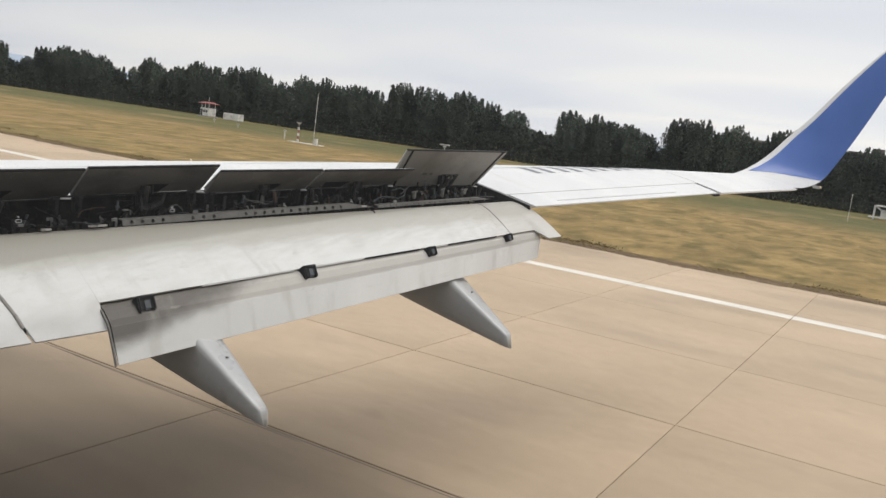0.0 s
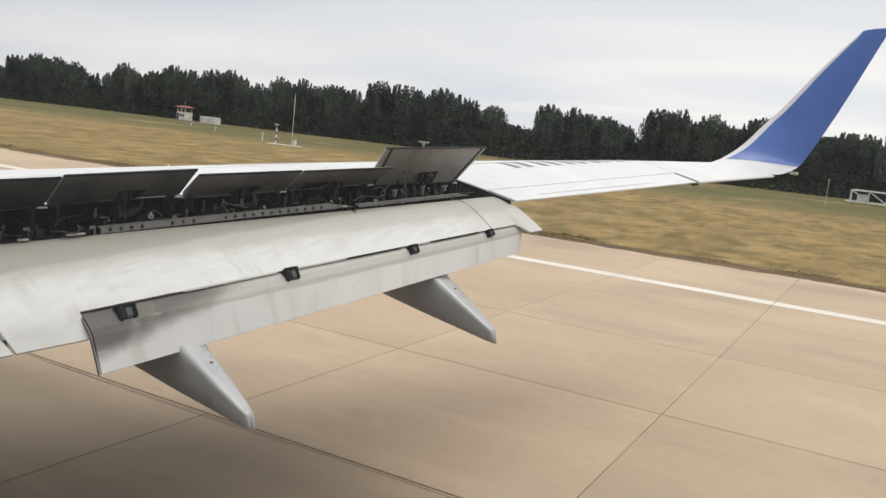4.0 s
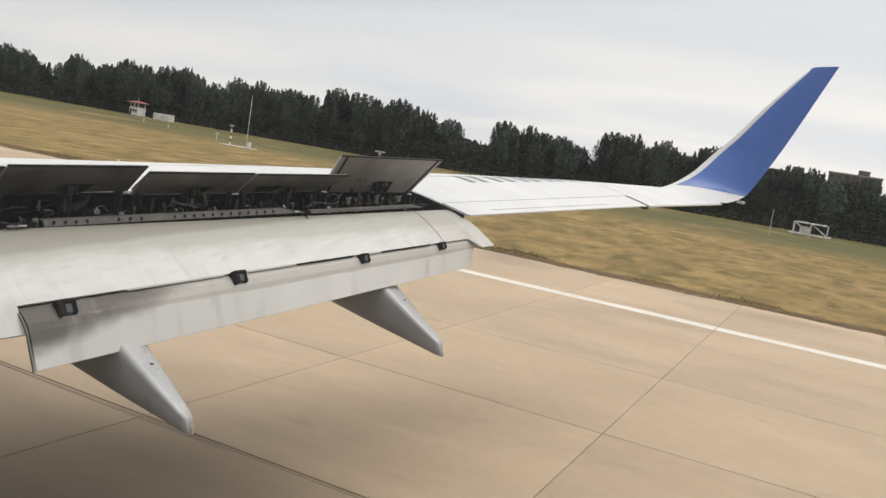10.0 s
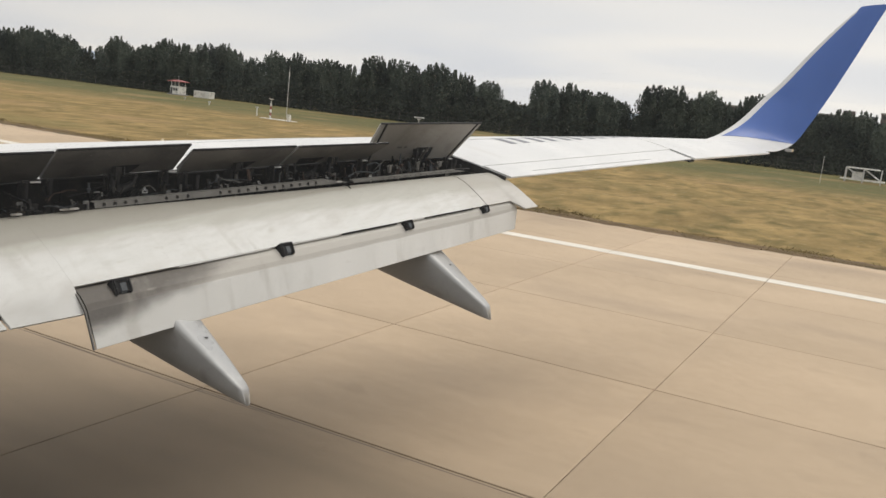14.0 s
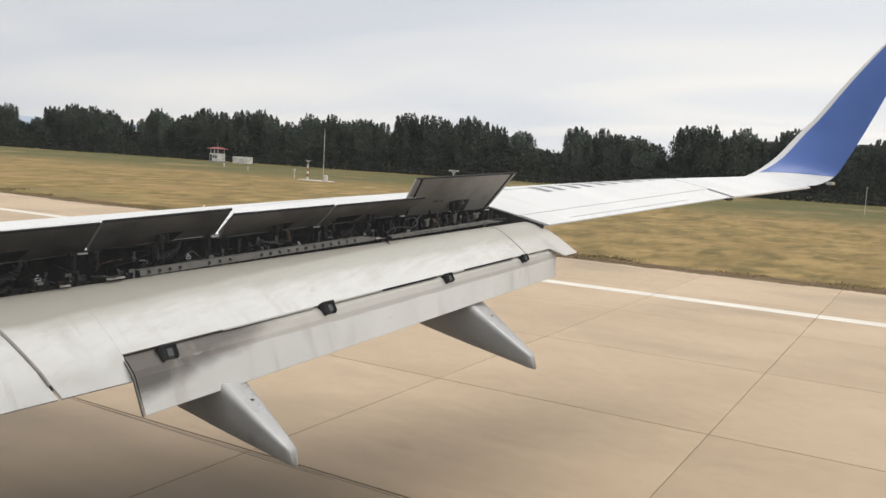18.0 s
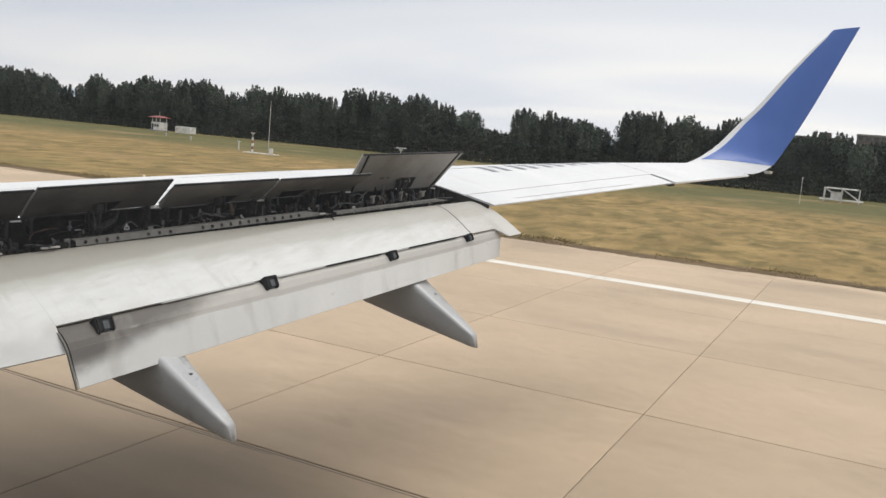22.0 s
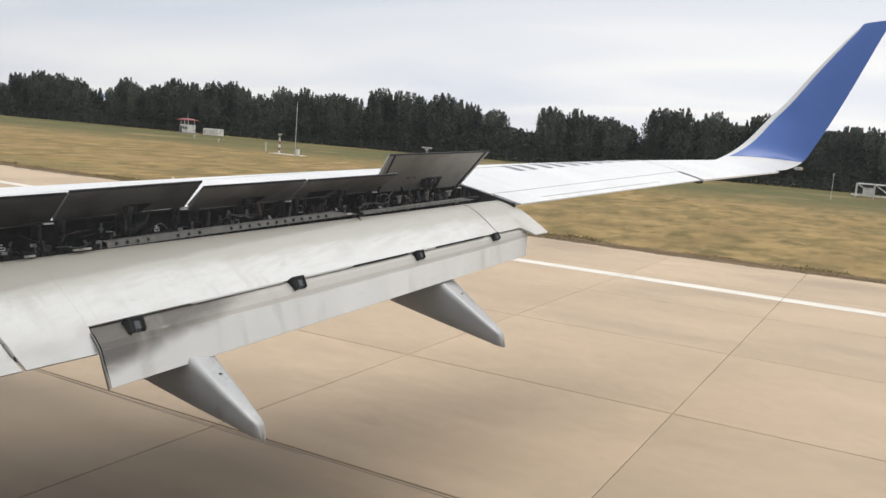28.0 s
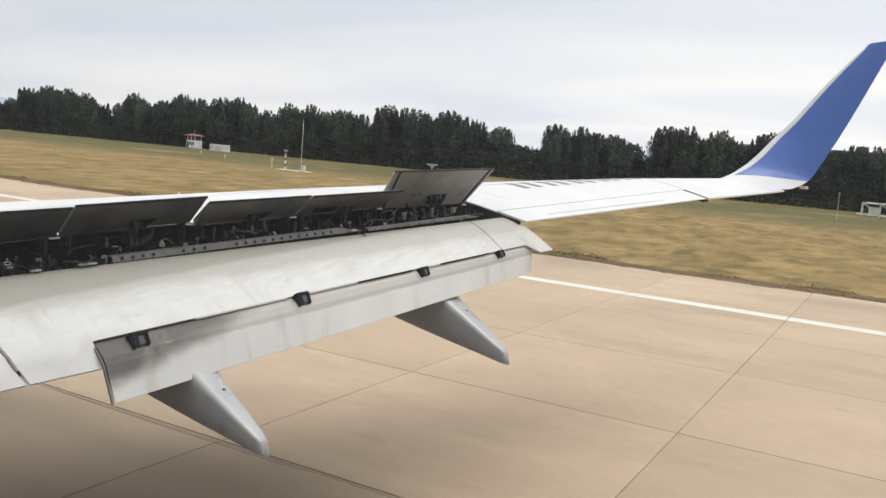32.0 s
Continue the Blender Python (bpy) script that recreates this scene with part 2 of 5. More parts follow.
TUFT = mat("edge_weeds", (0.17, 0.13, 0.058), (0.33, 0.245, 0.115), 0.5, 0.9, grain=3, dirt=(0.15, 0.13, 0.05), dirt_scale=0.5, spec=0.1)
SOIL = mat("bare_soil_edge", (0.082, 0.054, 0.033), (0.215, 0.148, 0.086), 1.2, 0.95, stretch=(1, 0.4, 1), grain=12, dirt=(0.10, 0.085, 0.05), dirt_scale=0.7, spec=0.1)
FENCE = mat("weathered_fence_steel", (0.035, 0.036, 0.033), (0.06, 0.06, 0.055), 6, 0.7)
RIDGE = mat("far_ridge_haze_blue", (0.36, 0.42, 0.50), (0.40, 0.46, 0.54), 0.002, 1.0, grain=0.01, spec=0.0)


def ground_material():
    """Mown dry grass that turns greener away from the runway, in long swathes."""
    m = mat("dry_mown_grass", (0.176, 0.124, 0.052), (0.345, 0.242, 0.106), 0.42, 0.95, stretch=(0.6, 0.8, 1), grain=3.2, bump=0.05, dirt=(0.138, 0.108, 0.044), dirt_scale=0.9, dirt_stretch=(0.45, 0.8, 1), dirt_at=(0.48, 0.66), spec=0.05)
    nt = m.node_tree
    N, L = nt.nodes.new, nt.links.new
    bs = nt.nodes["Principled BSDF"]
    old = bs.inputs["Base Color"].links[0].from_socket
    co, sep = N("ShaderNodeTexCoord"), N("ShaderNodeSeparateXYZ")
    L(co.outputs["Object"], sep.inputs[0])
    nz = N("ShaderNodeTexNoise")
    nz.inputs["Scale"].default_value = 0.02
    L(co.outputs["Object"], nz.inputs[0])
    ad = N("ShaderNodeMath")
    ad.operation, ad.inputs[1].default_value = "MULTIPLY_ADD", 34.0
    L(nz.outputs[0], ad.inputs[0])
    L(sep.outputs[0], ad.inputs[2])
    r = N("ShaderNodeMapRange")
    r.inputs["From Min"].default_value, r.inputs["From Max"].default_value = 92.0, 112.0
    L(ad.outputs[0], r.inputs[0])
    mx = N("ShaderNodeMix")
    mx.data_type = "RGBA"
    mx.inputs["B"].default_value = (0.110, 0.106, 0.048, 1)
    L(r.outputs[0], mx.inputs["Factor"])
    L(old, mx.inputs["A"])
    L(mx.outputs["Result"], bs.inputs["Base Color"])
    return m


GRASS = ground_material()


def stain(m, axis, low, high, colour, wobble, scale, stretch, most):
    """Adds a stain to m where the dot product of the object's place with axis lies between low (none) and high (full)."""
    nt = m.node_tree
    N, L = nt.nodes.new, nt.links.new
    bs = nt.nodes["Principled BSDF"]
    old = bs.inputs["Base Color"].links[0].from_socket
    co, dt = N("ShaderNodeNewGeometry"), N("ShaderNodeVectorMath")
    dt.operation, dt.inputs[1].default_value = "DOT_PRODUCT", axis
    L(co.outputs["Position"], dt.inputs[0])
    mp, nz = N("ShaderNodeMapping"), N("ShaderNodeTexNoise")
    mp.inputs["Scale"].default_value = stretch
    nz.inputs["Scale"].default_value, nz.inputs["Detail"].default_value = scale, 5
    L(co.outputs["Position"], mp.inputs[0])
    L(mp.outputs[0], nz.inputs[0])
    ad = N("ShaderNodeMath")
    ad.operation, ad.inputs[1].default_value = "MULTIPLY_ADD", wobble
    L(nz.outputs[0], ad.inputs[0])
    L(dt.outputs["Value"], ad.inputs[2])
    r = N("ShaderNodeMapRange")
    r.interpolation_type = "SMOOTHSTEP"
    r.inputs["From Min"].default_value, r.inputs["From Max"].default_value = low + wobble / 2, high + wobble / 2
    r.inputs["To Max"].default_value = most
    L(ad.outputs[0], r.inputs[0])
    mx = N("ShaderNodeMix")
    mx.data_type = "RGBA"
    mx.inputs["B"].default_value = (*colour, 1)
    L(r.outputs[0], mx.inputs["Factor"])
    L(old, mx.inputs["A"])
    L(mx.outputs["Result"], bs.inputs["Base Color"])


# grime on the front part of the flap; aft flap darker at inner end and top
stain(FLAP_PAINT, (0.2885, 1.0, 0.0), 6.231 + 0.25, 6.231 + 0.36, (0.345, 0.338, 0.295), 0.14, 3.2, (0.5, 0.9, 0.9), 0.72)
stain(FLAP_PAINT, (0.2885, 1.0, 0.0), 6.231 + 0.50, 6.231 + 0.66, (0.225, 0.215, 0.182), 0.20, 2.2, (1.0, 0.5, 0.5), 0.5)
stain(AFT_PAINT, (-1.0, 0.0, 0.0), -8.6, -5.8, (0.40, 0.395, 0.37), 0.9, 1.2, (0.6, 1.0, 1.0), 0.5)
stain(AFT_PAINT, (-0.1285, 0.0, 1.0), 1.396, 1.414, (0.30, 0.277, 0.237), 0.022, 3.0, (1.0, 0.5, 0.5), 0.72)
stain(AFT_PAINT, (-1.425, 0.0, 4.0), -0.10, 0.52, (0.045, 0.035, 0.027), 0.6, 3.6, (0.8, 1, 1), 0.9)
stain(FLAP_PAINT, (1.0, 0.0, 0.0), 8.9, 10.3, (0.30, 0.25, 0.195), 2.2, 2.6, (0.6, 1.4, 1.0), 0.14)
stain(FLAP_PAINT, (0.0, 0.0, 0.0), 0.05, 0.22, (0.36, 0.335, 0.30), 1.0, 1.1, (0.8, 2.4, 1.0), 0.55)
# bleached, olive and brown patches in the turf, at two sizes
stain(GRASS, (0.0, 0.0, 0.0), 0.04, 0.16, (0.33, 0.222, 0.112), 1.0, 0.12, (0.6, 0.5, 1.0), 0.5)
stain(GRASS, (0.0, 0.0, 0.0), 0.03, 0.15, (0.178, 0.147, 0.062), 1.0, 0.07, (0.9, 0.4, 1.0), 0.55)
stain(GRASS, (0.0, 0.0, 0.0), 0.06, 0.20, (0.135, 0.098, 0.042), 1.0, 1.5, (0.35, 0.8, 1.0), 0.55)
stain(GRASS, (0.0, 0.0, 0.0), 0.05, 0.17, (0.165, 0.124, 0.052), 1.0, 0.55, (0.5, 0.6, 1.0), 0.55)
stain(GRASS, (0.0, 0.0, 0.0), 0.10, 0.24, (0.345, 0.262, 0.135), 1.0, 2.2, (0.5, 0.9, 1.0), 0.5)
# thin spanwise wipe marks on the flap, drips on the aft segment
stain(FLAP_PAINT, (0.29, 1.0, 0.0), 6.30, 6.72, (0.40, 0.385, 0.345), 0.9, 2.6, (0.22, 5.0, 5.0), 0.32)
# chordwise runs of grime on the flap, brown smears round its end cap
stain(FLAP_PAINT, (0.0, 0.0, 0.0), 0.06, 0.20, (0.37, 0.355, 0.315), 1.0, 3.4, (2.6, 0.35, 0.35), 0.40)
stain(FLAP_PAINT, (1.0, 0.0, 0.0), 9.0, 9.6, (0.24, 0.185, 0.135), 1.6, 5.0, (1.0, 2.0, 1.0), 0.22)
# fine wiped streaks along the span, thickest towards the front
stain(FLAP_PAINT, (0.2885, 1.0, 0.0), 6.30, 6.80, (0.31, 0.297, 0.255), 0.8, 3.6, (0.4, 7.0, 7.0), 0.36)
stain(FLAP_PAINT, (0.0, 0.0, 0.0), 0.14, 0.24, (0.33, 0.30, 0.25), 1.0, 9.0, (0.7, 1.2, 1.2), 0.35)
stain(AFT_PAINT, (0.0, 0.0, 0.0), 0.12, 0.24, (0.36, 0.34, 0.295), 1.0, 5.0, (0.5, 2.5, 2.5), 0.4)
stain(WING_WHITE, (0.0, 0.0, 0.0), 0.10, 0.26, (0.44, 0.425, 0.39), 1.0, 2.6, (2.4, 0.5, 0.5), 0.3)
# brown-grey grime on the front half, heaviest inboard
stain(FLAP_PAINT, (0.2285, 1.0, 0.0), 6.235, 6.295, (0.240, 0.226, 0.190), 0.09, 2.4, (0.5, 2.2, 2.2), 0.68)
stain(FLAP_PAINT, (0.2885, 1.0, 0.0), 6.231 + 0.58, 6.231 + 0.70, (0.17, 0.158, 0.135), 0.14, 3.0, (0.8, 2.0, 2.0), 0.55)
# smoke-brown streaks on the raised panels
stain(SPOILER_LIGHT, (0.0, 0.0, 0.0), 0.03, 0.22, (0.18, 0.165, 0.14), 1.0, 2.4, (1.6, 0.4, 0.4), 0.55)
stain(SPOILER_LIGHT, (-1.0, 0.0, -0.7), -11.85, -11.35, (0.13, 0.118, 0.10), 0.3, 3.0, (1, 1, 1), 0.6)
stain(SPOILER_UNDER, (0.0, 0.0, 0.0), 0.03, 0.22, (0.085, 0.082, 0.078), 1.0, 2.0, (1.4, 0.5, 0.5), 0.6)
stain(AFT_PAINT, (0.0, 0.0, 0.0), 0.05, 0.26, (0.32, 0.30, 0.265), 1.0, 2.4, (2.4, 0.7, 0.5), 0.38)
stain(FAIRING, (0.0, 0.0, 0.0), 0.06, 0.22, (0.17, 0.163, 0.155), 1.0, 3.0, (1.0, 0.6, 2.0), 0.5)
# blotches, pale and dark, on the slabs
stain(CONCRETE, (0.0, 0.0, 0.0), 0.05, 0.26, (0.30, 0.236, 0.17), 1.0, 0.30, (0.7, 0.6, 1.0), 0.45)
stain(CONCRETE, (0.0, 0.0, 0.0), 0.12, 0.24, (0.29, 0.226, 0.162), 1.0, 1.6, (1.0, 0.7, 1.0), 0.25)
stain(CONCRETE, (0.0, 0.0, 0.0), 0.08, 0.28, (0.50, 0.395, 0.285), 1.0, 0.40, (0.8, 0.7, 1.0), 0.32)
# rubber laid down along the wheel tracks, airplane's shade put into its colour
stain(CONCRETE, (-1.0, 0.0, 0.0), -12.6, -4.6, (0.095, 0.076, 0.053), 4.0, 0.7, (1.0, 0.03, 1.0), 0.9)


def hazy_pane():
    """Scratched acrylic: almost clear, with a faint milky scatter."""
    m = bpy.data.materials.new("hazy_acrylic")
    m.use_nodes = True
    nt = m.node_tree
    N, L = nt.nodes.new, nt.links.new
    nt.nodes.remove(nt.nodes["Principled BSDF"])
    clear, milk, mix, geo, nz, r = N("ShaderNodeBsdfTransparent"), N("ShaderNodeBsdfTranslucent"), N("ShaderNodeMixShader"), N("ShaderNodeNewGeometry"), N("ShaderNodeTexNoise"), N("ShaderNodeMapRange")
    milk.inputs[0].default_value = (0.85, 0.88, 0.9, 1)
    nz.inputs["Scale"].default_value = 30.0
    L(geo.outputs["Position"], nz.inputs[0])
    r.inputs["To Min"].default_value, r.inputs["To Max"].default_value = 0.005, 0.011
    L(nz.outputs[0], r.inputs[0])
    L(r.outputs[0], mix.inputs[0])
    L(clear.outputs[0], mix.inputs[1])
    L(milk.outputs[0], mix.inputs[2])
    L(mix.outputs[0], nt.nodes["Material Output"].inputs[0])
    return m


ACRYLIC = hazy_pane()


# ---------------------------------------------------------------- mesh helpers
def thing(name, label, category, group="", kind="", at=(0, 0, 0)):
    ob = new(name)
    ob.location = at
    return tagged(ob, label, category, group, kind)


def finish(name, bm, material, smooth=None):
    me = bpy.data.meshes.new(name)
    bmesh.ops.recalc_face_normals(bm, faces=bm.faces)
    bm.to_mesh(me)
    bm.free()
    me.materials.append(material)
    if smooth:
        me.set_sharp_from_angle(angle=radians(smooth))
        me.polygons.foreach_set("use_smooth", [True] * len(me.polygons))
    return me


def part(name, bm, material, parent, label="", smooth=None, kind=""):
    ob = new(name, finish(name, bm, material, smooth))
    ob.parent = parent
    return tagged(ob, label, kind=kind)


def V(*c):
    return Vector(c)


def add_box(bm, c, s, m=None, bevel=0.0):
    r = bmesh.ops.create_cube(bm, size=1.0, matrix=(m or Matrix()) @ Matrix.Translation(c) @ Matrix.Diagonal((*s, 1)))
    if bevel:
        es = list({e for v in r["verts"] for e in v.link_edges})
        bmesh.ops.bevel(bm, geom=es, offset=bevel, segments=2, affect="EDGES", clamp_overlap=True)
    return bm


def add_tube(bm, p, q, r, n=8, r2=None):
    p, q = Vector(p), Vector(q)
    d = q - p
    m = Matrix.Translation((p + q) / 2) @ d.to_track_quat("Z", "Y").to_matrix().to_4x4()
    bmesh.ops.create_cone(bm, cap_ends=True, segments=n, radius1=r, radius2=r if r2 is None else r2, depth=d.length, matrix=m)
    return bm


def add_rings(bm, rings, closed=True, caps=True):
    """A skin over rings of points; each ring closed on itself."""
    vs = [[bm.verts.new(p) for p in ring] for ring in rings]
    n = len(rings[0])
    for a, b in zip(vs, vs[1:]):
        for i in range(n if closed else n - 1):
            j = (i + 1) % n
            bm.faces.new((a[i], a[j], b[j], b[i]))
    if caps and closed:
        bm.faces.new(vs[0])
        bm.faces.new(vs[-1])
    return bm


def add_slab(bm, rows, off):
    """A sheet over rows of points, thickened by the vectors off(i, j) or one vector."""
    under = [[Vector(p) + (off(i, j) if callable(off) else Vector(off)) for j, p in enumerate(r)] for i, r in enumerate(rows)]
    a = [[bm.verts.new(p) for p in r] for r in rows]
    b = [[bm.verts.new(p) for p in r] for r in under]
    R, C = len(rows), len(rows[0])
    for i in range(R - 1):
        for j in range(C - 1):
            bm.faces.new((a[i][j], a[i + 1][j], a[i + 1][j + 1], a[i][j + 1]))
            bm.faces.new((b[i][j], b[i][j + 1], b[i + 1][j + 1], b[i + 1][j]))
    for i in range(R - 1):
        for j in (0, C - 1):
            bm.faces.new((a[i][j], a[i + 1][j], b[i + 1][j], b[i][j]))
    for j in range(C - 1):
        for i in (0, R - 1):
            bm.faces.new((a[i][j], a[i][j + 1], b[i][j + 1], b[i][j]))
    return bm


def lerp_table(x, table):
    for (x0, y0), (x1, y1) in zip(table, table[1:]):
        if x <= x1:
            return y0 + (y1 - y0) * max(0.0, (x - x0) / (x1 - x0))
    return table[-1][1]

# ---------------------------------------------------------------- the airplane
# x outboard, y forward, z up; the fuselage axis lies at x = -0.10
AXIS_X, AXIS_Z, HULL_R = -0.10, 3.35, 1.88
plane = thing("airplane", "white airliner with deployed flaps, raised spoilers and a blue winglet", "airplane")


def te_y(x):
    return 1.6 + 0.3 * (17.0 - x)


def te_z(x):
    return lerp_table(x, [(1.0, 2.19), (5.5, 2.60), (10.16, 3.02), (13.9, 3.35), (17.0, 3.58)])


def le_y(x):
    return 2.85 + 0.523 * (16.5 - x)


def crest(x):
    return lerp_table(x, [(1.0, 0.235), (5.8, 0.240), (9.4, 0.252), (11.0, 0.238), (14.0, 0.19), (16.5, 0.13)])


def top_z(x, d):
    """Height of the upper skin d metres ahead of the trailing edge line."""
    s = d / (le_y(x) - te_y(x))
    h = crest(x)
    if s < 0.55:
        return te_z(x) + h * (1 - (1 - max(0.0, s) / 0.55) ** lerp_table(x, [(5.5, 2.9), (7.0, 2.4), (8.7, 2.2), (10.05, 1.25), (17.0, 1.3)]))
    k = (s - 0.55) / 0.45
    return te_z(x) + h * (1 - 0.75 * k ** 2.6)


def low_z(x, d):
    c = le_y(x) - te_y(x)
    s = min(1.0, max(0.0, d / c))
    return te_z(x) - 0.02 - 0.085 * c * math.sin(math.pi * s) ** 0.8 * (0.7 + 0.3 * s) + 0.20 * crest(x) * s ** 4


def wing_ring(x, cut, n=22):
    c = le_y(x) - te_y(x)
    up, lo = [], []
    for i in range(n):
        s = cut + (c - cut) * math.sin(math.pi / 2 * i / (n - 1))
        up.append(V(x, te_y(x) + s, top_z(x, s)))
        lo.append(V(x, te_y(x) + s, min(low_z(x, s), top_z(x, s) - 0.012)))
    lo[-1].z = up[-1].z - 0.03
    return up + lo[::-1]


def wing_piece(name, x0, x1, cut, count, label=""):
    bm = bmesh.new()
    add_rings(bm, [wing_ring(x0 + (x1 - x0) * i / count, cut) for i in range(count + 1)])
    return part(name, bm, WING_WHITE, plane, label, smooth=35)


inner_wing = wing_piece("inner_wing_skin", 1.2, 10.06, 0.80, 28, "white upper wing skin, slightly dirty")
outer_wing = wing_piece("outer_wing_skin", 10.075, 13.95, 0.36, 14, "white outer wing skin")
wing_piece("wing_tip_skin", 13.965, 16.3, 0.0, 10, "white wing tip skin")

# fixed trailing panel beside the outer spoiler, ahead of the aileron
bm = bmesh.new()
rows = []
for i in range(13):
    x = 10.10 + 3.76 * i / 12
    rows.append([V(x, te_y(x) + d, top_z(x, d)) for d in (0.345, 0.23, 0.115, 0.0)])
add_slab(bm, rows, lambda i, j: V(0, 0, -0.075 + 0.021 * j))
aileron = part("aileron", bm, WING_WHITE, plane, "white aileron, level with the wing", smooth=40)
bm = bmesh.new()
x0, x1 = 10.6, 13.0
add_slab(bm, [[V(x, te_y(x) + d, top_z(x, d) + 0.003) for d in (0.112, 0.100)] for x in (x0, 11.4, 12.2, x1)], (0, 0, -0.004))
part("tab_gap", bm, FAIRING, aileron)
bm = bmesh.new()
add_slab(bm, [[V(x, te_y(x) + d, top_z(x, d) - 0.03) for d in (0.365, 0.34)] for x in (10.1, 11.4, 12.7, 13.9)], (0, 0, -0.02))
part("hinge_gap", bm, BLACK, plane)
bm = bmesh.new()
add_slab(bm, [[V(x, te_y(x) + d, top_z(x, d) - 0.03) for d in (0.36, 0.2, 0.02)] for x in (13.845, 13.975)], (0, 0, -0.03))
part("aileron_end_gap", bm, BLACK, plane)


# plain grey painted bars on the upper skin
def skin_patch(x0, x1, d0, d1, slant=0.0, lift=0.004):
    rows = []
    for i in range(5):
        x = x0 + (x1 - x0) * i / 4
        rows.append([V(x + slant * k / 4, te_y(x) + d0 + (d1 - d0) * k / 4, top_z(x + slant * k / 4, te_y(x) + d0 + (d1 - d0) * k / 4 - te_y(x + slant * k / 4)) + lift) for k in range(5)])
    return rows


for i in range(6):
    x = 11.36 + 0.55 * i
    for q in (0.0, 0.25):
        bm = bmesh.new()
        add_slab(bm, skin_patch(x + q, x + q + 0.10, 0.97, 1.26, 0.0), (0, 0, -0.003))
        part("painted_bar", bm, GREY_MARK, outer_wing, "faded grey painted bar")

# spanwise seam lines on the upper skin
for d in (1.25, 1.9):
    bm = bmesh.new()
    add_slab(bm, [[V(x, te_y(x) + q, top_z(x, q) + 0.002) for q in (d, d + 0.008)] for x in [2 + 0.5 * k for k in range(24)]], (0, 0, -0.003))
    part("skin_seam", bm, FAIRING, inner_wing)

# ---- winglet
WL_LE = [(16.3, 2.95, 3.585), (16.62, 2.72, 3.74), (16.95, 2.473, 4.009), (17.3, 2.201, 4.428), (17.45, 1.951, 4.756), (17.65, 1.563, 5.345), (17.82, 1.16, 5.885), (17.9, 0.95, 6.135)]
WL_TE = [(16.3, 1.86, 3.545), (16.75, 1.73, 3.575), (17.25, 1.549, 3.739), (17.45, 1.35, 4.148), (17.6, 1.135, 4.644), (17.7, 0.923, 5.175), (17.84, 0.66, 5.865), (17.9, 0.53, 6.20)]


def curve_at(pts, t):
    f = t * (len(pts) - 1)
    i = min(int(f), len(pts) - 2)
    p = [Vector(pts[max(0, min(len(pts) - 1, i + k))]) for k in (-1, 0, 1, 2)]
    u = f - i
    return 0.5 * ((2 * p[1]) + (p[2] - p[0]) * u + (2 * p[0] - 5 * p[1] + 4 * p[2] - p[3]) * u * u + (3 * p[1] - p[0] - 3 * p[2] + p[3]) * u ** 3)


def winglet_rings(f0, f1, t0, n=26, m=8, grow=0.0, slope=0.0):
    rings = []
    for i in range(n + 1):
        up, lo = [], []
        for k in range(m + 1):
            front = f0 * (1.0 - max(0.0, min(1.0, (i / n - 0.90) / 0.07)))
            s = front + (f1 - front) * k / m
            start = t0 + slope * s
            t = start + (1 - start) * i / n
            a, b = curve_at(WL_LE, t), curve_at(WL_TE, t)
            along = (curve_at(WL_LE, min(1, t + 0.02)) - curve_at(WL_LE, max(0, t - 0.02))).normalized()
            nrm = along.cross((b - a).normalized()).normalized()
            c = (b - a).length
            th = c * (0.055 * math.sqrt(max(0, s)) * (1 - s) * 2.2 + 0.003) + grow
            up.append(a.lerp(b, s) + nrm * th)
            lo.append(a.lerp(b, s) - nrm * th)
        rings.append(up + lo[::-1])
    return rings


bm = bmesh.new()
add_rings(bm, winglet_rings(0.0, 1.0, 0.0, n=90, m=20))
winglet = part("winglet", bm, WING_WHITE, plane, "upswept winglet, blue with a bare pale leading edge", smooth=50)
bm = bmesh.new()
# the blue field starts a little above the root
rings = []
for i, ring in enumerate(winglet_rings(0.10, 1.0, 0.10, n=90, m=20, grow=0.005, slope=0.17)):
    rings.append(ring)
add_rings(bm, rings)
part("blue_field", bm, BLUE, winglet, "glossy cobalt-blue painted winglet skin", smooth=50)
bm = bmesh.new()
add_box(bm, (16.97, 1.60, 3.60), (0.20, 0.11, 0.05), bevel=0.012)
lamp = part("tip_lamp_housing", bm, FAIRING, plane, "small tail lamp fairing")
bm = bmesh.new()
add_box(bm, (17.05, 1.545, 3.60), (0.07, 0.03, 0.055), bevel=0.01)
part("lens", bm, GLASS_LAMP, lamp, "amber-tinted lamp lens")

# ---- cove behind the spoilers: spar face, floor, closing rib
# lining painted near-black for the shade under the raised spoilers
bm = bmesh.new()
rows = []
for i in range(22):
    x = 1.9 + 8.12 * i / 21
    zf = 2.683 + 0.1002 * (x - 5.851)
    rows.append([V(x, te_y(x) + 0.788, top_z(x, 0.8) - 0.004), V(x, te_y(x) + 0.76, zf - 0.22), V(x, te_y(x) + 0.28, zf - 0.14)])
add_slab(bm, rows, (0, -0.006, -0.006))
cove = part("cove_lining", bm, DARK, plane, "dirty lining of the open spoiler bay, painted dark for its shade")
bm = bmesh.new()
x = 10.045
add_slab(bm, [[V(x, te_y(x) + d, top_z(x, d) - 0.006) for d in (0.82, 0.55, 0.3, 0.03)], [V(x, te_y(x) + d, top_z(x, d) - 0.22 + 0.10 * (0.82 - d)) for d in (0.82, 0.55, 0.3, 0.03)]], (0.02, 0, 0))
part("closing_rib", bm, STEEL, plane)

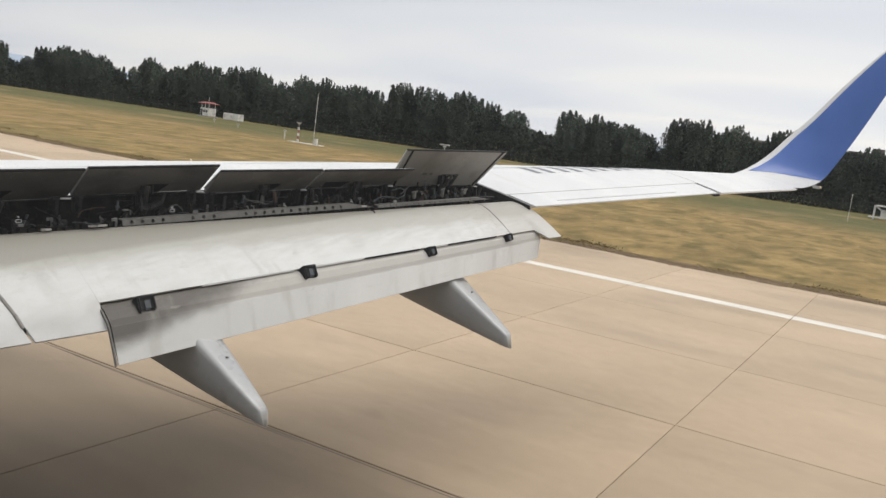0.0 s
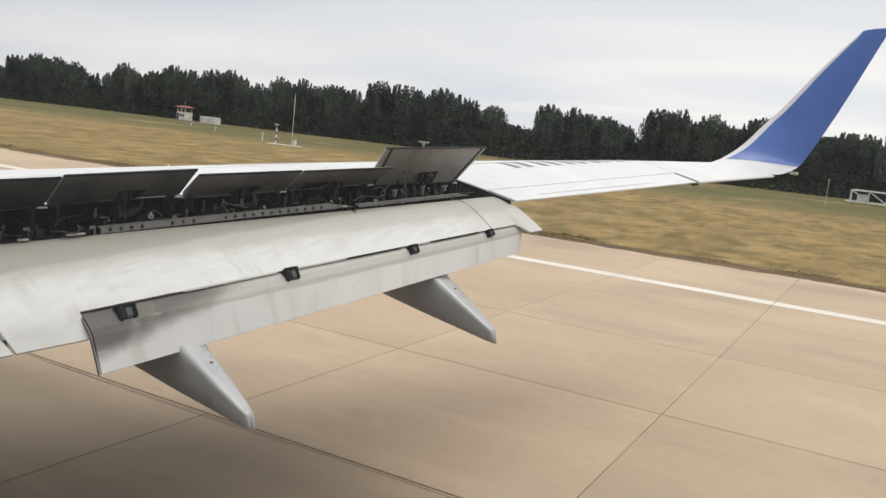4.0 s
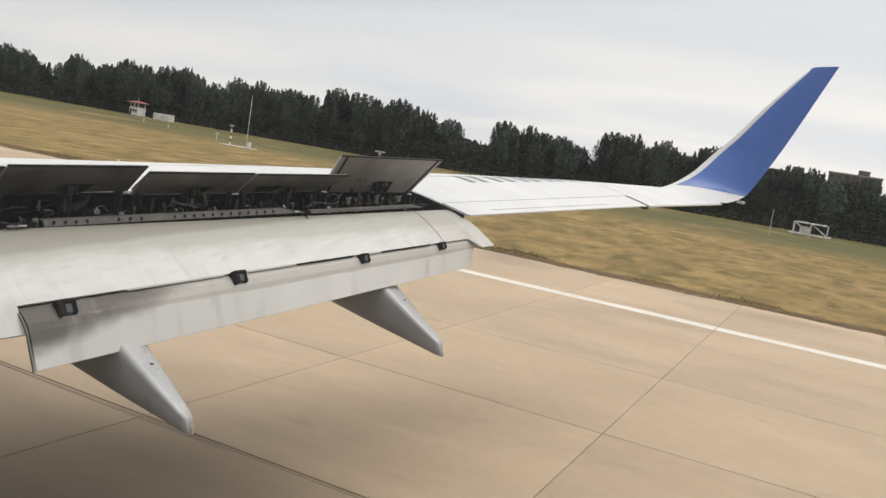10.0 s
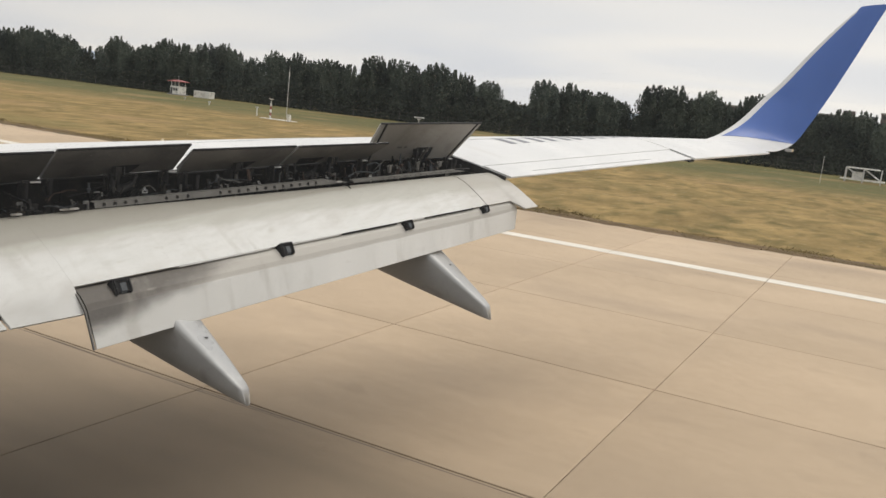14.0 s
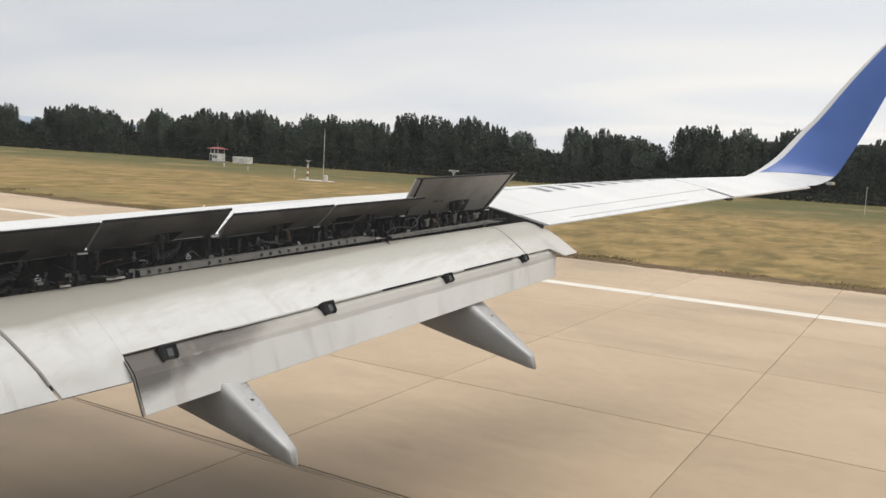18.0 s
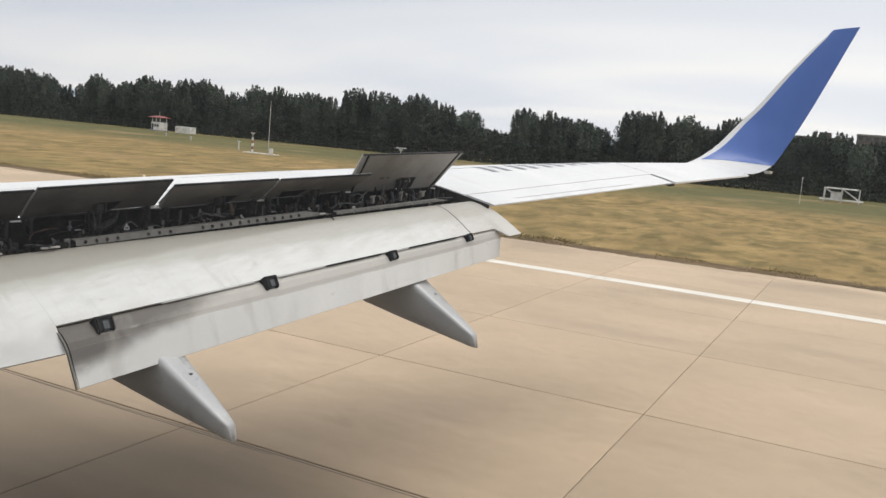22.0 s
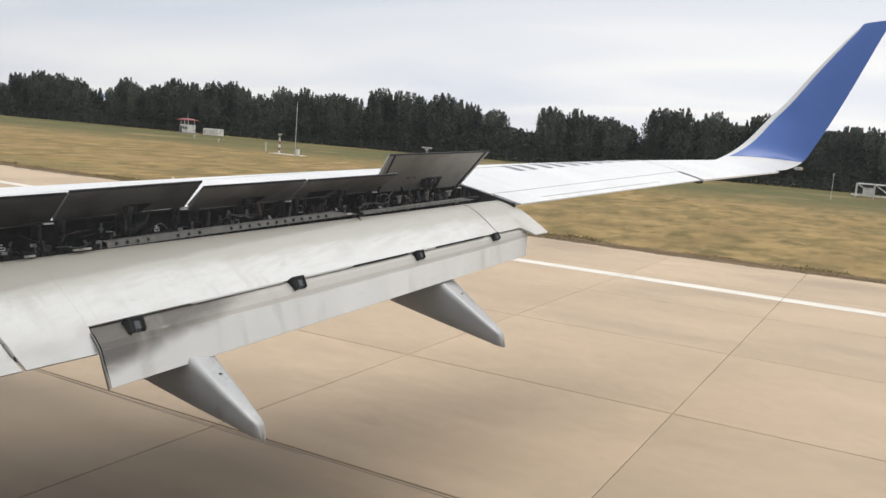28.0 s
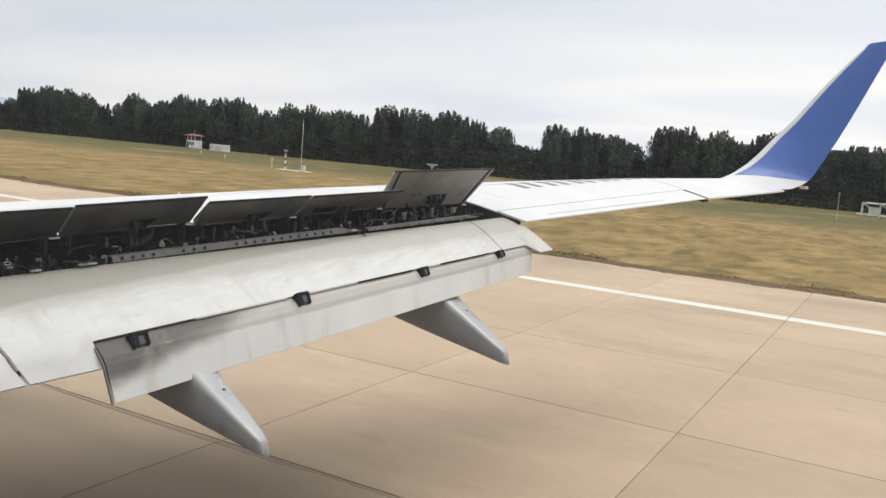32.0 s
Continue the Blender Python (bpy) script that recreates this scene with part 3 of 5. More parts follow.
# ---- spoilers: hinge end and raised end, inboard to outboard
SPOILERS = [
    ((4.30, 5.98, 2.69), (5.665, 5.62, 2.823), (4.19, 5.70, 2.955), (5.555, 5.284, 3.069)),
    ((5.69, 5.613, 2.828), (6.715, 5.305, 2.928), (5.575, 5.279, 3.083), (6.580, 4.976, 3.171)),
    ((6.76, 5.29, 2.905), (7.715, 5.006, 2.992), (6.60, 4.97, 3.128), (7.560, 4.682, 3.202)),
    ((7.745, 5.0, 2.996), (8.715, 4.706, 3.085), (7.588, 4.675, 3.199), (8.605, 4.37, 3.279)),
    ((8.80, 4.78, 3.058), (10.016, 4.415, 3.138), (8.60, 4.471, 3.462), (9.987, 4.054, 3.556)),
]
for k, (h0, h1, e0, e1) in enumerate(SPOILERS):
    h0, h1, e0, e1 = map(Vector, (h0, h1, e0, e1))
    nrm = (h1 - h0).cross(e0 - h0).normalized()
    if nrm.z < 0:
        nrm = -nrm
    bm = bmesh.new()
    rows = [[h0.lerp(h1, i / 8).lerp(e0.lerp(e1, i / 8), j / 4) for j in range(5)] for i in range(9)]
    add_slab(bm, rows, lambda i, j: nrm * (0.045 - 0.0085 * j))
    # how much light each panel gets is put into its underside colour
    under = (SPOILER_SHADED, SPOILER_MID, SPOILER_UNDER, SPOILER_UNDER, SPOILER_LIGHT)[k]
    sp = part("spoiler", bm, under, plane, "raised outer ground spoiler, grey underside" if k == 4 else "raised spoiler panel, dirty underside with shade in its colour", smooth=30)
    # white upper skin of the panel
    bm = bmesh.new()
    add_slab(bm, [[p + nrm * (0.048 - 0.0085 * j) for j, p in enumerate(r)] for r in rows], nrm * 0.004)
    part("upper_skin", bm, WING_WHITE, sp, "white painted upper face")
    # dark seal that closes the gap behind the hinge
    bm = bmesh.new()
    seal = []
    for i in range(7):
        p = h0.lerp(h1, i / 6)
        seal.append([p + V(0, 0.0, -0.012), V(p.x, te_y(p.x) + 0.786, min(p.z - 0.01, top_z(p.x, 0.8) - 0.02)), V(p.x, te_y(p.x) + 0.77, p.z - 0.10)])
    add_slab(bm, seal, (0, 0, -0.004))
    part("hinge_seal", bm, DARK, sp, "dark hinge gap seal")
    # edge seal along the raised edge, and end ribs
    bm = bmesh.new()
    add_tube(bm, e0 + nrm * 0.006, e1 + nrm * 0.006, 0.010, 6)
    part("edge_strip", bm, BLACK if k < 4 else STEEL, sp, smooth=40)
    for f in (0.04, 0.95) if k == 4 else ():
        a, b = h0.lerp(h1, f), e0.lerp(e1, f)
        bm = bmesh.new()
        add_slab(bm, [[a, a.lerp(b, 0.5), b], [a + (h1 - h0) * 0.015, a.lerp(b, 0.5) + (h1 - h0) * 0.015, b + (h1 - h0) * 0.015]], nrm * -0.008)
        part("end_rib", bm, BLACK, sp)
    # actuator: bracket on the panel, rod, cylinder down in the bay
    mid = h0.lerp(h1, 0.52)
    back = V(0.0, 1.0, 0.0)
    if k == 4:
        mid = h0.lerp(h1, 0.50)
    q = mid.lerp(e0.lerp(e1, 0.52), 0.26) - nrm * 0.03
    bm = bmesh.new()
    add_box(bm, q, (0.07, 0.02, 0.06), bevel=0.006)
    add_box(bm, q + V(0.04, 0, 0), (0.012, 0.05, 0.07))
    add_box(bm, q + V(-0.04, 0, 0), (0.012, 0.05, 0.07))
    part("actuator_lug", bm, STEEL, sp)
    foot = mid + V(0, -0.05, -0.22)
    bm = bmesh.new()
    add_tube(bm, foot, q, 0.016, 8)
    part("actuator_rod", bm, STEEL, sp, "dark steel rod", smooth=40)
    bm = bmesh.new()
    add_tube(bm, foot + V(0, 0.12, -0.03), foot.lerp(q, 0.45), 0.035, 10)
    part("actuator_cylinder", bm, STEEL, sp, smooth=40)
    # hinge fittings with a bright witness plate
    for f in (0.06, 0.5, 0.94):
        p = h0.lerp(h1, f)
        bm = bmesh.new()
        add_box(bm, p + V(0, 0.02, -0.075), (0.03, 0.10, 0.13), bevel=0.006)
        add_tube(bm, p + V(-0.03, 0, -0.01), p + V(0.03, 0, -0.01), 0.018, 8)
        part("hinge_fitting", bm, STEEL, sp)
    bm = bmesh.new()
    p = h0.lerp(h1, 0.985) + V(0, -0.02, -0.012)
    add_box(bm, p, (0.085, 0.012, 0.012), Matrix())
    part("hinge_pin", bm, WING_WHITE, sp, "bright white hinge pin cover")
    if k < 4:
        # dark notch in the lower edge where the actuator reaches the panel
        f0, f1 = ((0.5, 0.7), (0.5, 0.69), (0.52, 0.70), (0.14, 0.42))[k]
        bm = bmesh.new()
        lo0, lo1 = h0.lerp(h1, f0 + 0.03), h0.lerp(h1, f1 - 0.05)
        hi0, hi1 = h0.lerp(h1, f0).lerp(e0.lerp(e1, f0), 0.33), h0.lerp(h1, f1).lerp(e0.lerp(e1, f1), 0.33)
        add_slab(bm, [[p - nrm * 0.003 for p in (lo0, lo0.lerp(hi0, 0.7), hi0)], [p - nrm * 0.003 for p in (lo1, lo1.lerp(hi1, 0.7), hi1)]], nrm * 0.002)
        part("actuator_notch", bm, BLACK, sp, "dark notch for the actuator")
        # knotted bright lanyard beside the actuator, dull fitting on its other side
        c0 = h0.lerp(h1, f1 + 0.02) + V(0, -0.10, -0.135)
        bm = bmesh.new()
        for a, b in (((-0.03, 0.022), (0.0, 0.03)), ((0.0, 0.03), (-0.012, 0.0)), ((-0.03, 0.0), (0.026, 0.004)), ((-0.03, 0.0), (-0.034, -0.026)), ((-0.034, -0.026), (0.03, -0.026)), ((0.03, -0.026), (0.026, 0.004))):
            add_tube(bm, c0 + V(a[0], 0, a[1]) * 0.75, c0 + V(b[0], 0, b[1]) * 0.75, 0.0042, 5)
        part("lanyard", bm, WING_WHITE, sp, "knotted white safety lanyard")
        bm = bmesh.new()
        c0 = h0.lerp(h1, max(0.03, f0 - 0.16)) + V(0, -0.10, -0.115)
        add_box(bm, c0, (0.06, 0.02, 0.010), bevel=0.004)
        add_tube(bm, c0 + V(0.05, 0, 0.0), c0 + V(0.055, 0, -0.035), 0.006, 5)
        part("uplock_fitting", bm, METAL, sp, "dull metal fitting")
        c0 = h0.lerp(h1, (f0 + f1) / 2) + V(0, -0.06, -0.10)
        bm = bmesh.new()
        add_tube(bm, c0 + V(-0.06, 0.04, -0.04), c0 + V(0.05, -0.01, 0.02), 0.032, 10)
        add_tube(bm, c0 + V(0.05, -0.01, 0.02), c0 + V(0.07, -0.02, 0.10), 0.014, 8)
        part("actuator_body", bm, STEEL, sp, "grimy grey hydraulic actuator", smooth=40)
    if k == 4:
        bm = bmesh.new()
        add_box(bm, h0.lerp(h1, 0.545) + V(0.02, -0.03, 0.004), (0.15, 0.014, 0.018), bevel=0.004)
        part("hinge_bar", bm, WING_WHITE, sp, "bright white hinge bar")
        # access window in the outer panel: dark well, thin rim, actuator and pale fittings inside
        c0 = h0.lerp(h1, 0.515).lerp(e0.lerp(e1, 0.515), 0.03) - nrm * 0.004
        ux, uy = (h1 - h0) * 0.185, (e0 - h0) * 0.32
        bm = bmesh.new()
        add_slab(bm, [[c0, c0 + uy], [c0 + ux, c0 + ux + uy]], nrm * 0.003)
        part("access_opening", bm, BLACK, sp, "dark cut-out for the actuator")
        rim = [c0, c0 + uy, c0 + ux + uy, c0 + ux]
        for p0, p1 in zip(rim, rim[1:] + rim[:1]):
            bm = bmesh.new()
            add_tube(bm, p0 - nrm * 0.003, p1 - nrm * 0.003, 0.005, 5)
            part("opening_rim", bm, SPOILER_UNDER, sp)
        for fx, w, mt in ((0.30, 0.020, STEEL), (0.56, 0.030, BEAM), (0.80, 0.016, BLUE_GREY)):
            bm = bmesh.new()
            add_tube(bm, c0 + ux * fx - uy * 0.25 - nrm * 0.012, c0 + ux * (fx + 0.05) + uy * 0.92 - nrm * 0.006, w * 0.6, 7)
            part("opening_rod", bm, mt, sp, smooth=40)
        bm = bmesh.new()
        add_slab(bm, [[c0 + ux * 0.45 - nrm * 0.006 + uy * 0.62, c0 + ux * 0.45 + uy * 0.80 - nrm * 0.006], [c0 + ux * 0.78 - nrm * 0.006 + uy * 0.58, c0 + ux * 0.78 + uy * 0.76 - nrm * 0.006]], nrm * -0.004)
        part("actuator_bracket", bm, SPOILER_LIGHT, sp, "pale grey bracket")
        for f, w in ((0.28, 0.05), (0.355, 0.03)):
            bm = bmesh.new()
            c1 = h0.lerp(h1, f).lerp(e0.lerp(e1, f), 0.33) - nrm * 0.003
            add_slab(bm, [[c1, c1 + (e0 - h0) * 0.05], [c1 + (h1 - h0) * w, c1 + (h1 - h0) * w + (e0 - h0) * 0.05]], nrm * 0.002)
            part("painted_bar", bm, SPOILER_UNDER, sp, "small dark painted bar")

# ---- hydraulic lines, harnesses and brackets in the bay
rnd = random.Random(5)
for k in range(2, 4):
    d, dz = (0.66, 0.50, 0.42, 0.34)[k], (0.03, -0.07, -0.05, -0.08)[k]
    bm = bmesh.new()
    pts = []
    for i in range(60):
        x = 2.2 + 7.75 * i / 59
        pts.append(V(x, te_y(x) + d + rnd.uniform(-0.012, 0.012), 2.683 + 0.1002 * (x - 5.851) + dz + rnd.uniform(-0.012, 0.012)))
    for a, b in zip(pts, pts[1:]):
        add_tube(bm, a, b, (0.012, 0.009, 0.014, 0.007)[k], 5)
    part("hydraulic_line", bm, (BLACK, DARK, BLACK, DARK)[k], cove, "thin pipe along the spoiler bay", smooth=60)
for i in range(64):
    x = 4.3 + 5.6 * (i + rnd.uniform(-0.3, 0.3)) / 64
    d = rnd.uniform(0.36, 0.72)
    z = 2.683 + 0.1002 * (x - 5.851)
    p = V(x, te_y(x) + d, z - 0.08)
    bm = bmesh.new()
    kind = rnd.random()
    if kind < 0.35:
        add_box(bm, p + V(0, 0, 0.03), (rnd.uniform(0.02, 0.07), 0.03, rnd.uniform(0.05, 0.15)), bevel=0.004)
        nm, mt = "bracket", DARK if rnd.random() < 0.5 else STEEL
    elif kind < 0.6:
        add_tube(bm, p + V(-0.05, 0, 0.02), p + V(0.05, rnd.uniform(-0.05, 0.05), 0.06), rnd.uniform(0.018, 0.032), 8)
        nm, mt = "valve_body", STEEL
    elif kind < 0.85:
        q = p
        for _ in range(5):
            r = q + V(rnd.uniform(-0.07, 0.07), rnd.uniform(-0.03, 0.03), rnd.uniform(-0.03, 0.07))
            add_tube(bm, q, r, 0.008, 5)
            q = r
        nm, mt = "hose", BEAM if rnd.random() < 0.35 else BLACK
    else:
        add_box(bm, p + V(0, -0.05, 0.08), (0.05, 0.012, 0.025), bevel=0.003)
        add_box(bm, p + V(0.02, -0.05, 0.05), (0.012, 0.012, 0.06))
        nm, mt = "clip", METAL
    part(nm, bm, mt, cove)


# smaller pipes, wires, unions and clamps that fill the bay
TINTS = (STEEL, DARK, BLUE_GREY, DARK, RUST, STEEL, BLUE_GREY, DARK, STEEL, BEAM)
for i in range(170):
    x = 4.40 + 5.30 * (i + rnd.uniform(-0.4, 0.4)) / 170
    z = 2.683 + 0.1002 * (x - 5.851)
    p = V(x, te_y(x) + rnd.uniform(0.30, 0.66), z + rnd.uniform(-0.07, 0.06))
    bm = bmesh.new()
    kind = rnd.random()
    if kind < 0.40:
        q = p
        step = V(rnd.uniform(-0.06, 0.06), rnd.uniform(-0.02, 0.02), rnd.uniform(-0.02, 0.03))
        for _ in range(6):
            step += V(rnd.uniform(-0.02, 0.02), rnd.uniform(-0.015, 0.015), rnd.uniform(-0.025, 0.02))
            to = q + step
            to.z = min(to.z, z + 0.10)
            add_tube(bm, q, to, rnd.choice((0.003, 0.004, 0.006)), 5)
            q = to
        nm = "wire"
    elif kind < 0.65:
        add_tube(bm, p, p + V(rnd.uniform(-0.02, 0.02), 0.01, rnd.uniform(0.05, 0.12)), rnd.uniform(0.007, 0.014), 7)
        add_tube(bm, p + V(0, 0, 0.02), p + V(0, 0, 0.035), 0.018, 6)
        nm = "pipe_union"
    elif kind < 0.85:
        add_box(bm, p, (rnd.uniform(0.015, 0.05), 0.02, rnd.uniform(0.012, 0.05)), bevel=0.003)
        add_tube(bm, p + V(-0.02, 0, 0.01), p + V(0.03, 0, 0.014), 0.006, 5)
        nm = "clamp"
    else:
        add_box(bm, p, (0.012, 0.02, rnd.uniform(0.08, 0.16)), pose(*p, 0, rnd.uniform(-35, 35), 0) @ pose(*-p))
        nm = "link_rod"
    part(nm, bm, rnd.choice(TINTS), cove)

# looped grey hose and fittings at the outer end of the bay
bm = bmesh.new()
loop = [(8.20, 0.05, 0.02), (8.30, 0.06, 0.06), (8.42, 0.06, 0.05), (8.52, 0.07, 0.03), (8.60, 0.08, 0.05), (8.62, 0.09, 0.10), (8.55, 0.09, 0.13), (8.45, 0.09, 0.11)]
hose_pts = [V(x, 5.195 - 0.3002 * (x - 5.851) + dy, 2.683 + 0.1002 * (x - 5.851) + dz) for x, dy, dz in loop]
for a, b in zip(hose_pts, hose_pts[1:]):
    add_tube(bm, a, b, 0.006, 6)
part("looped_hose", bm, BLUE_GREY, cove, "grey looped hose", smooth=60)
for x, w, h in ((8.75, 0.05, 0.08), (9.12, 0.035, 0.10), (9.42, 0.07, 0.06)):
    bm = bmesh.new()
    c0 = V(x, 5.195 - 0.3002 * (x - 5.851) + 0.10, 2.683 + 0.1002 * (x - 5.851) + 0.05)
    add_box(bm, c0, (w, 0.03, h), bevel=0.008)
    add_tube(bm, c0 + V(-w, 0, h * 0.3), c0 + V(w, 0, h * 0.45), 0.008, 6)
    part("pale_fitting", bm, BEAM, cove, "dull grey bracket")


# ---- pierced beam along the front of the flap
def beam_point(x):
    return V(x, 5.195 - 0.3002 * (x - 5.851), 2.683 + 0.1002 * (x - 5.851))


def pierced_strip(x0, x1, groups, step, h, r, drop=0.0):
    """A thin upright strip with round holes; groups of (first hole, last hole)."""
    bm = bmesh.new()
    holes = []
    for a, b in groups:
        n = max(1, round((b - a) / step))
        holes += [a + (b - a) * i / n for i in range(n + 1)]
    cells, x = [], x0
    for c in holes:
        cells.append((x, c - step * 0.45, None))
        cells.append((c - step * 0.45, c + step * 0.45, c))
        x = c + step * 0.45
    cells.append((x, x1, None))

    def at(x, v):
        return beam_point(x) + V(0, 0.25 * (v + h / 2), v - drop)
    for a, b, c in cells:
        if b - a < 1e-4:
            continue
        q = [(a, -h / 2), (b, -h / 2), (b, h / 2), (a, h / 2)]
        if c is None:
            bm.faces.new([bm.verts.new(at(*p)) for p in q])
            continue
        sq = [(b, 0), (b, h / 2), (c, h / 2), (a, h / 2), (a, 0), (a, -h / 2), (c, -h / 2), (b, -h / 2)]
        ci = [(c + r * math.cos(i * math.pi / 4), r * math.sin(i * math.pi / 4)) for i in range(8)]
        s, i_, deep = [bm.verts.new(at(*p)) for p in sq], [bm.verts.new(at(*p)) for p in ci], [bm.verts.new(at(*p) + V(0, 0.03, 0)) for p in ci]
        for k in range(8):
            n = (k + 1) % 8
            bm.faces.new((s[k], s[n], i_[n], i_[k]))
            bm.faces.new((i_[k], i_[n], deep[n], deep[k]))
        bm.faces.new(deep)
    # upper lip
    add_slab(bm, [[at(x0, h / 2), at(x0, h / 2) + V(0, 0.05, 0.004)], [at(x1, h / 2), at(x1, h / 2) + V(0, 0.05, 0.004)]], (0, 0, -0.006))
    # tapered run-out of the strip
    add_slab(bm, [[at(x1, h / 2), at(x1, -h / 2)], [at(x1 + 5 * h, -h / 2 + 0.004), at(x1 + 5 * h, -h / 2)]], (0, 0.006, 0))
    return bm


part("pierced_beam", pierced_strip(5.85, 7.93, [(5.92, 6.16), (6.40, 6.58), (6.86, 7.80)], 0.083, 0.044, 0.016), BEAM, plane, "grey pierced beam with lightening holes")
part("pierced_beam", pierced_strip(8.22, 9.56, [(8.3, 9.48)], 0.07, 0.024, 0.008, 0.022), BEAM, plane, "thin pierced strip")
for i in range(26):
    c = beam_point(4.3 + 1.52 * i / 26) + V(0, 0.02, rnd.uniform(-0.02, 0.01))
    bm = bmesh.new()
    add_box(bm, c, (rnd.uniform(0.03, 0.07), 0.04, rnd.uniform(0.02, 0.05)))
    part("edge_fitting", bm, DARK, cove)
for x in (5.30, 5.62, 5.68, 8.02):
    bm = bmesh.new()
    add_box(bm, beam_point(x) + V(0, -0.03, 0.0), (0.085, 0.02, 0.014), pose(0, 0, 0), bevel=0.003)
    part("bright_clip", bm, METAL, cove, "bare metal clip")


# ---- flaps
def flap_front(x):
    return V(x, 5.381 - 0.2999 * (x - 5.229), 2.600 + 0.0888 * (x - 5.229))


def flap_te(x):
    """Rear edge of the main flap; the chord shortens outboard, up to the drooped end cap."""
    p = V(x, 4.702 - 0.2885 * (x - 5.3), 2.229 + 0.1063 * (x - 5.3))
    s = lerp_table(x, [(5.3, 0.005), (9.84, 0.232), (9.90, 0.0), (11.0, 0.0)])
    return p.lerp(flap_front(x), s)


def flap_low(x):
    return V(x, 4.596 - 0.2885 * (x - 5.3), 2.062 + 0.1063 * (x - 5.3))


BULGE = [(0.0, 0.0), (0.1, 0.034), (0.25, 0.070), (0.4, 0.086), (0.55, 0.082), (0.7, 0.064), (0.85, 0.036), (1.0, 0.0)]


def flap_section(x, tail=None, size=1.0):
    a, b = flap_front(x), flap_te(x)
    up = V(0, 0.45, 0.89)
    pts = [a + V(0, 0.10, -0.16), a + V(0, 0.13, -0.09), a + V(0, 0.07, -0.025)]
    pts += [a.lerp(b, t) + up * h * size for t, h in BULGE]
    if tail:
        c = tail(x)
        pts += [b.lerp(c, 0.5) + up * 0.006, c]
        end = c
    else:
        end = b
    back = [end + V(0, 0.012, -0.012)] + [a.lerp(b, t) + up * (h * size - 0.05 - 0.07 * (1 - t)) for t, h in reversed(BULGE[1:-1])]
    return pts + back


def flap_piece(name, x0, x1, n, tail=None, label=""):
    bm = bmesh.new()
    add_rings(bm, [flap_section(x0 + (x1 - x0) * i / n, tail) for i in range(n + 1)])
    return part(name, bm, FLAP_PAINT, plane, label, smooth=40)


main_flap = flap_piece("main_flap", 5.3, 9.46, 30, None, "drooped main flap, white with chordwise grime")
bm = bmesh.new()
rings = []
for x in (9.464, 9.55, 9.64, 9.72, 9.78, 9.835, 9.85, 9.868, 9.885, 9.90, 9.93, 9.98, 10.04, 10.10):
    rings.append(flap_section(x, None, 1.0 - 0.25 * ((x - 9.464) / 0.636) ** 2))
add_rings(bm, rings)
part("flap_end_cap", bm, FLAP_PAINT, plane, "white curved end cap of the flap", smooth=40)


# the joint between the two inner panels runs obliquely across the chord
SKEW = [0.21, 0.21, 0.20] + [0.06 + 0.14 * (1 - t) for t, h in BULGE] + [0.035, 0.0]
SKEW += [0.0] + [0.06 + 0.14 * (1 - t) for t, h in reversed(BULGE[1:-1])]


def skewed_section(x, amount):
    return [flap_section(x - amount * s, flap_low)[i] for i, s in enumerate(SKEW)]


def skewed_panel(name, x0, x1, n, first, last, label):
    bm = bmesh.new()
    add_rings(bm, [skewed_section(x0 + (x1 - x0) * i / n, first + (last - first) * i / n) for i in range(n + 1)])
    return part(name, bm, FLAP_PAINT, plane, label, smooth=40)


skewed_panel("flap_inner_panel", 4.856, 5.2992, 5, 1.0, 0.0, "white flap panel beside the aft segment")
skewed_panel("inboard_flap", 1.75, 4.832, 16, 0.0, 1.0, "white inboard flap")
bm = bmesh.new()
add_slab(bm, [[p + V(0, 0.0, -0.022) for p in skewed_section(x, 1.0)[2:12]] for x in (4.822, 4.866)], (0, 0, -0.02))
part("flap_gap_seal", bm, STEEL, plane, "dark seal between flap panels")
edge = [p + V(0, 0.0, -0.006) for p in skewed_section(4.844, 1.0)[6:13]]
bm = bmesh.new()
for a, b in zip(edge[:-2], edge[1:-1]):
    add_tube(bm, a, b, 0.014, 8)
part("seal_tube", bm, SPOILER_LIGHT, plane, "grey-brown bulb seal", smooth=40)
bm = bmesh.new()
add_slab(bm, [[flap_section(9.46)[k] + V(0, 0, 0.003) for k in range(2, 11)], [flap_section(9.468)[k] + V(0, 0, 0.003) for k in range(2, 11)]], (0, 0, -0.006))
part("end_cap_seam", bm, SPOILER_UNDER, main_flap)

# aft flap segment under the rear edge of the main flap
def aft_te(x):
    return V(x, 4.471 - 0.2157 * (x - 5.3), 1.843 + 0.1377 * (x - 5.3))


def aft_section(x):
    a, b = flap_te(min(x, 9.84)) + V(0, 0.05, -0.024), aft_te(x)
    a.x = x
    if x > 9.84:
        a += V(0, -0.2885, 0.1063) * (x - 9.84)
    out = V(0, -0.55, 0.55)
    prof = [(0.0, 0.0), (0.07, 0.040), (0.20, 0.066), (0.36, 0.076), (0.47, 0.073), (0.74, 0.036), (1.0, 0.0)]
    front = [a.lerp(b, t) + out * h * 1.15 for t, h in prof]
    back = [a.lerp(b, t) + out * (h * 1.15 - 0.05 * (1 - t) - 0.008) for t, h in reversed(prof)]
    return front + back


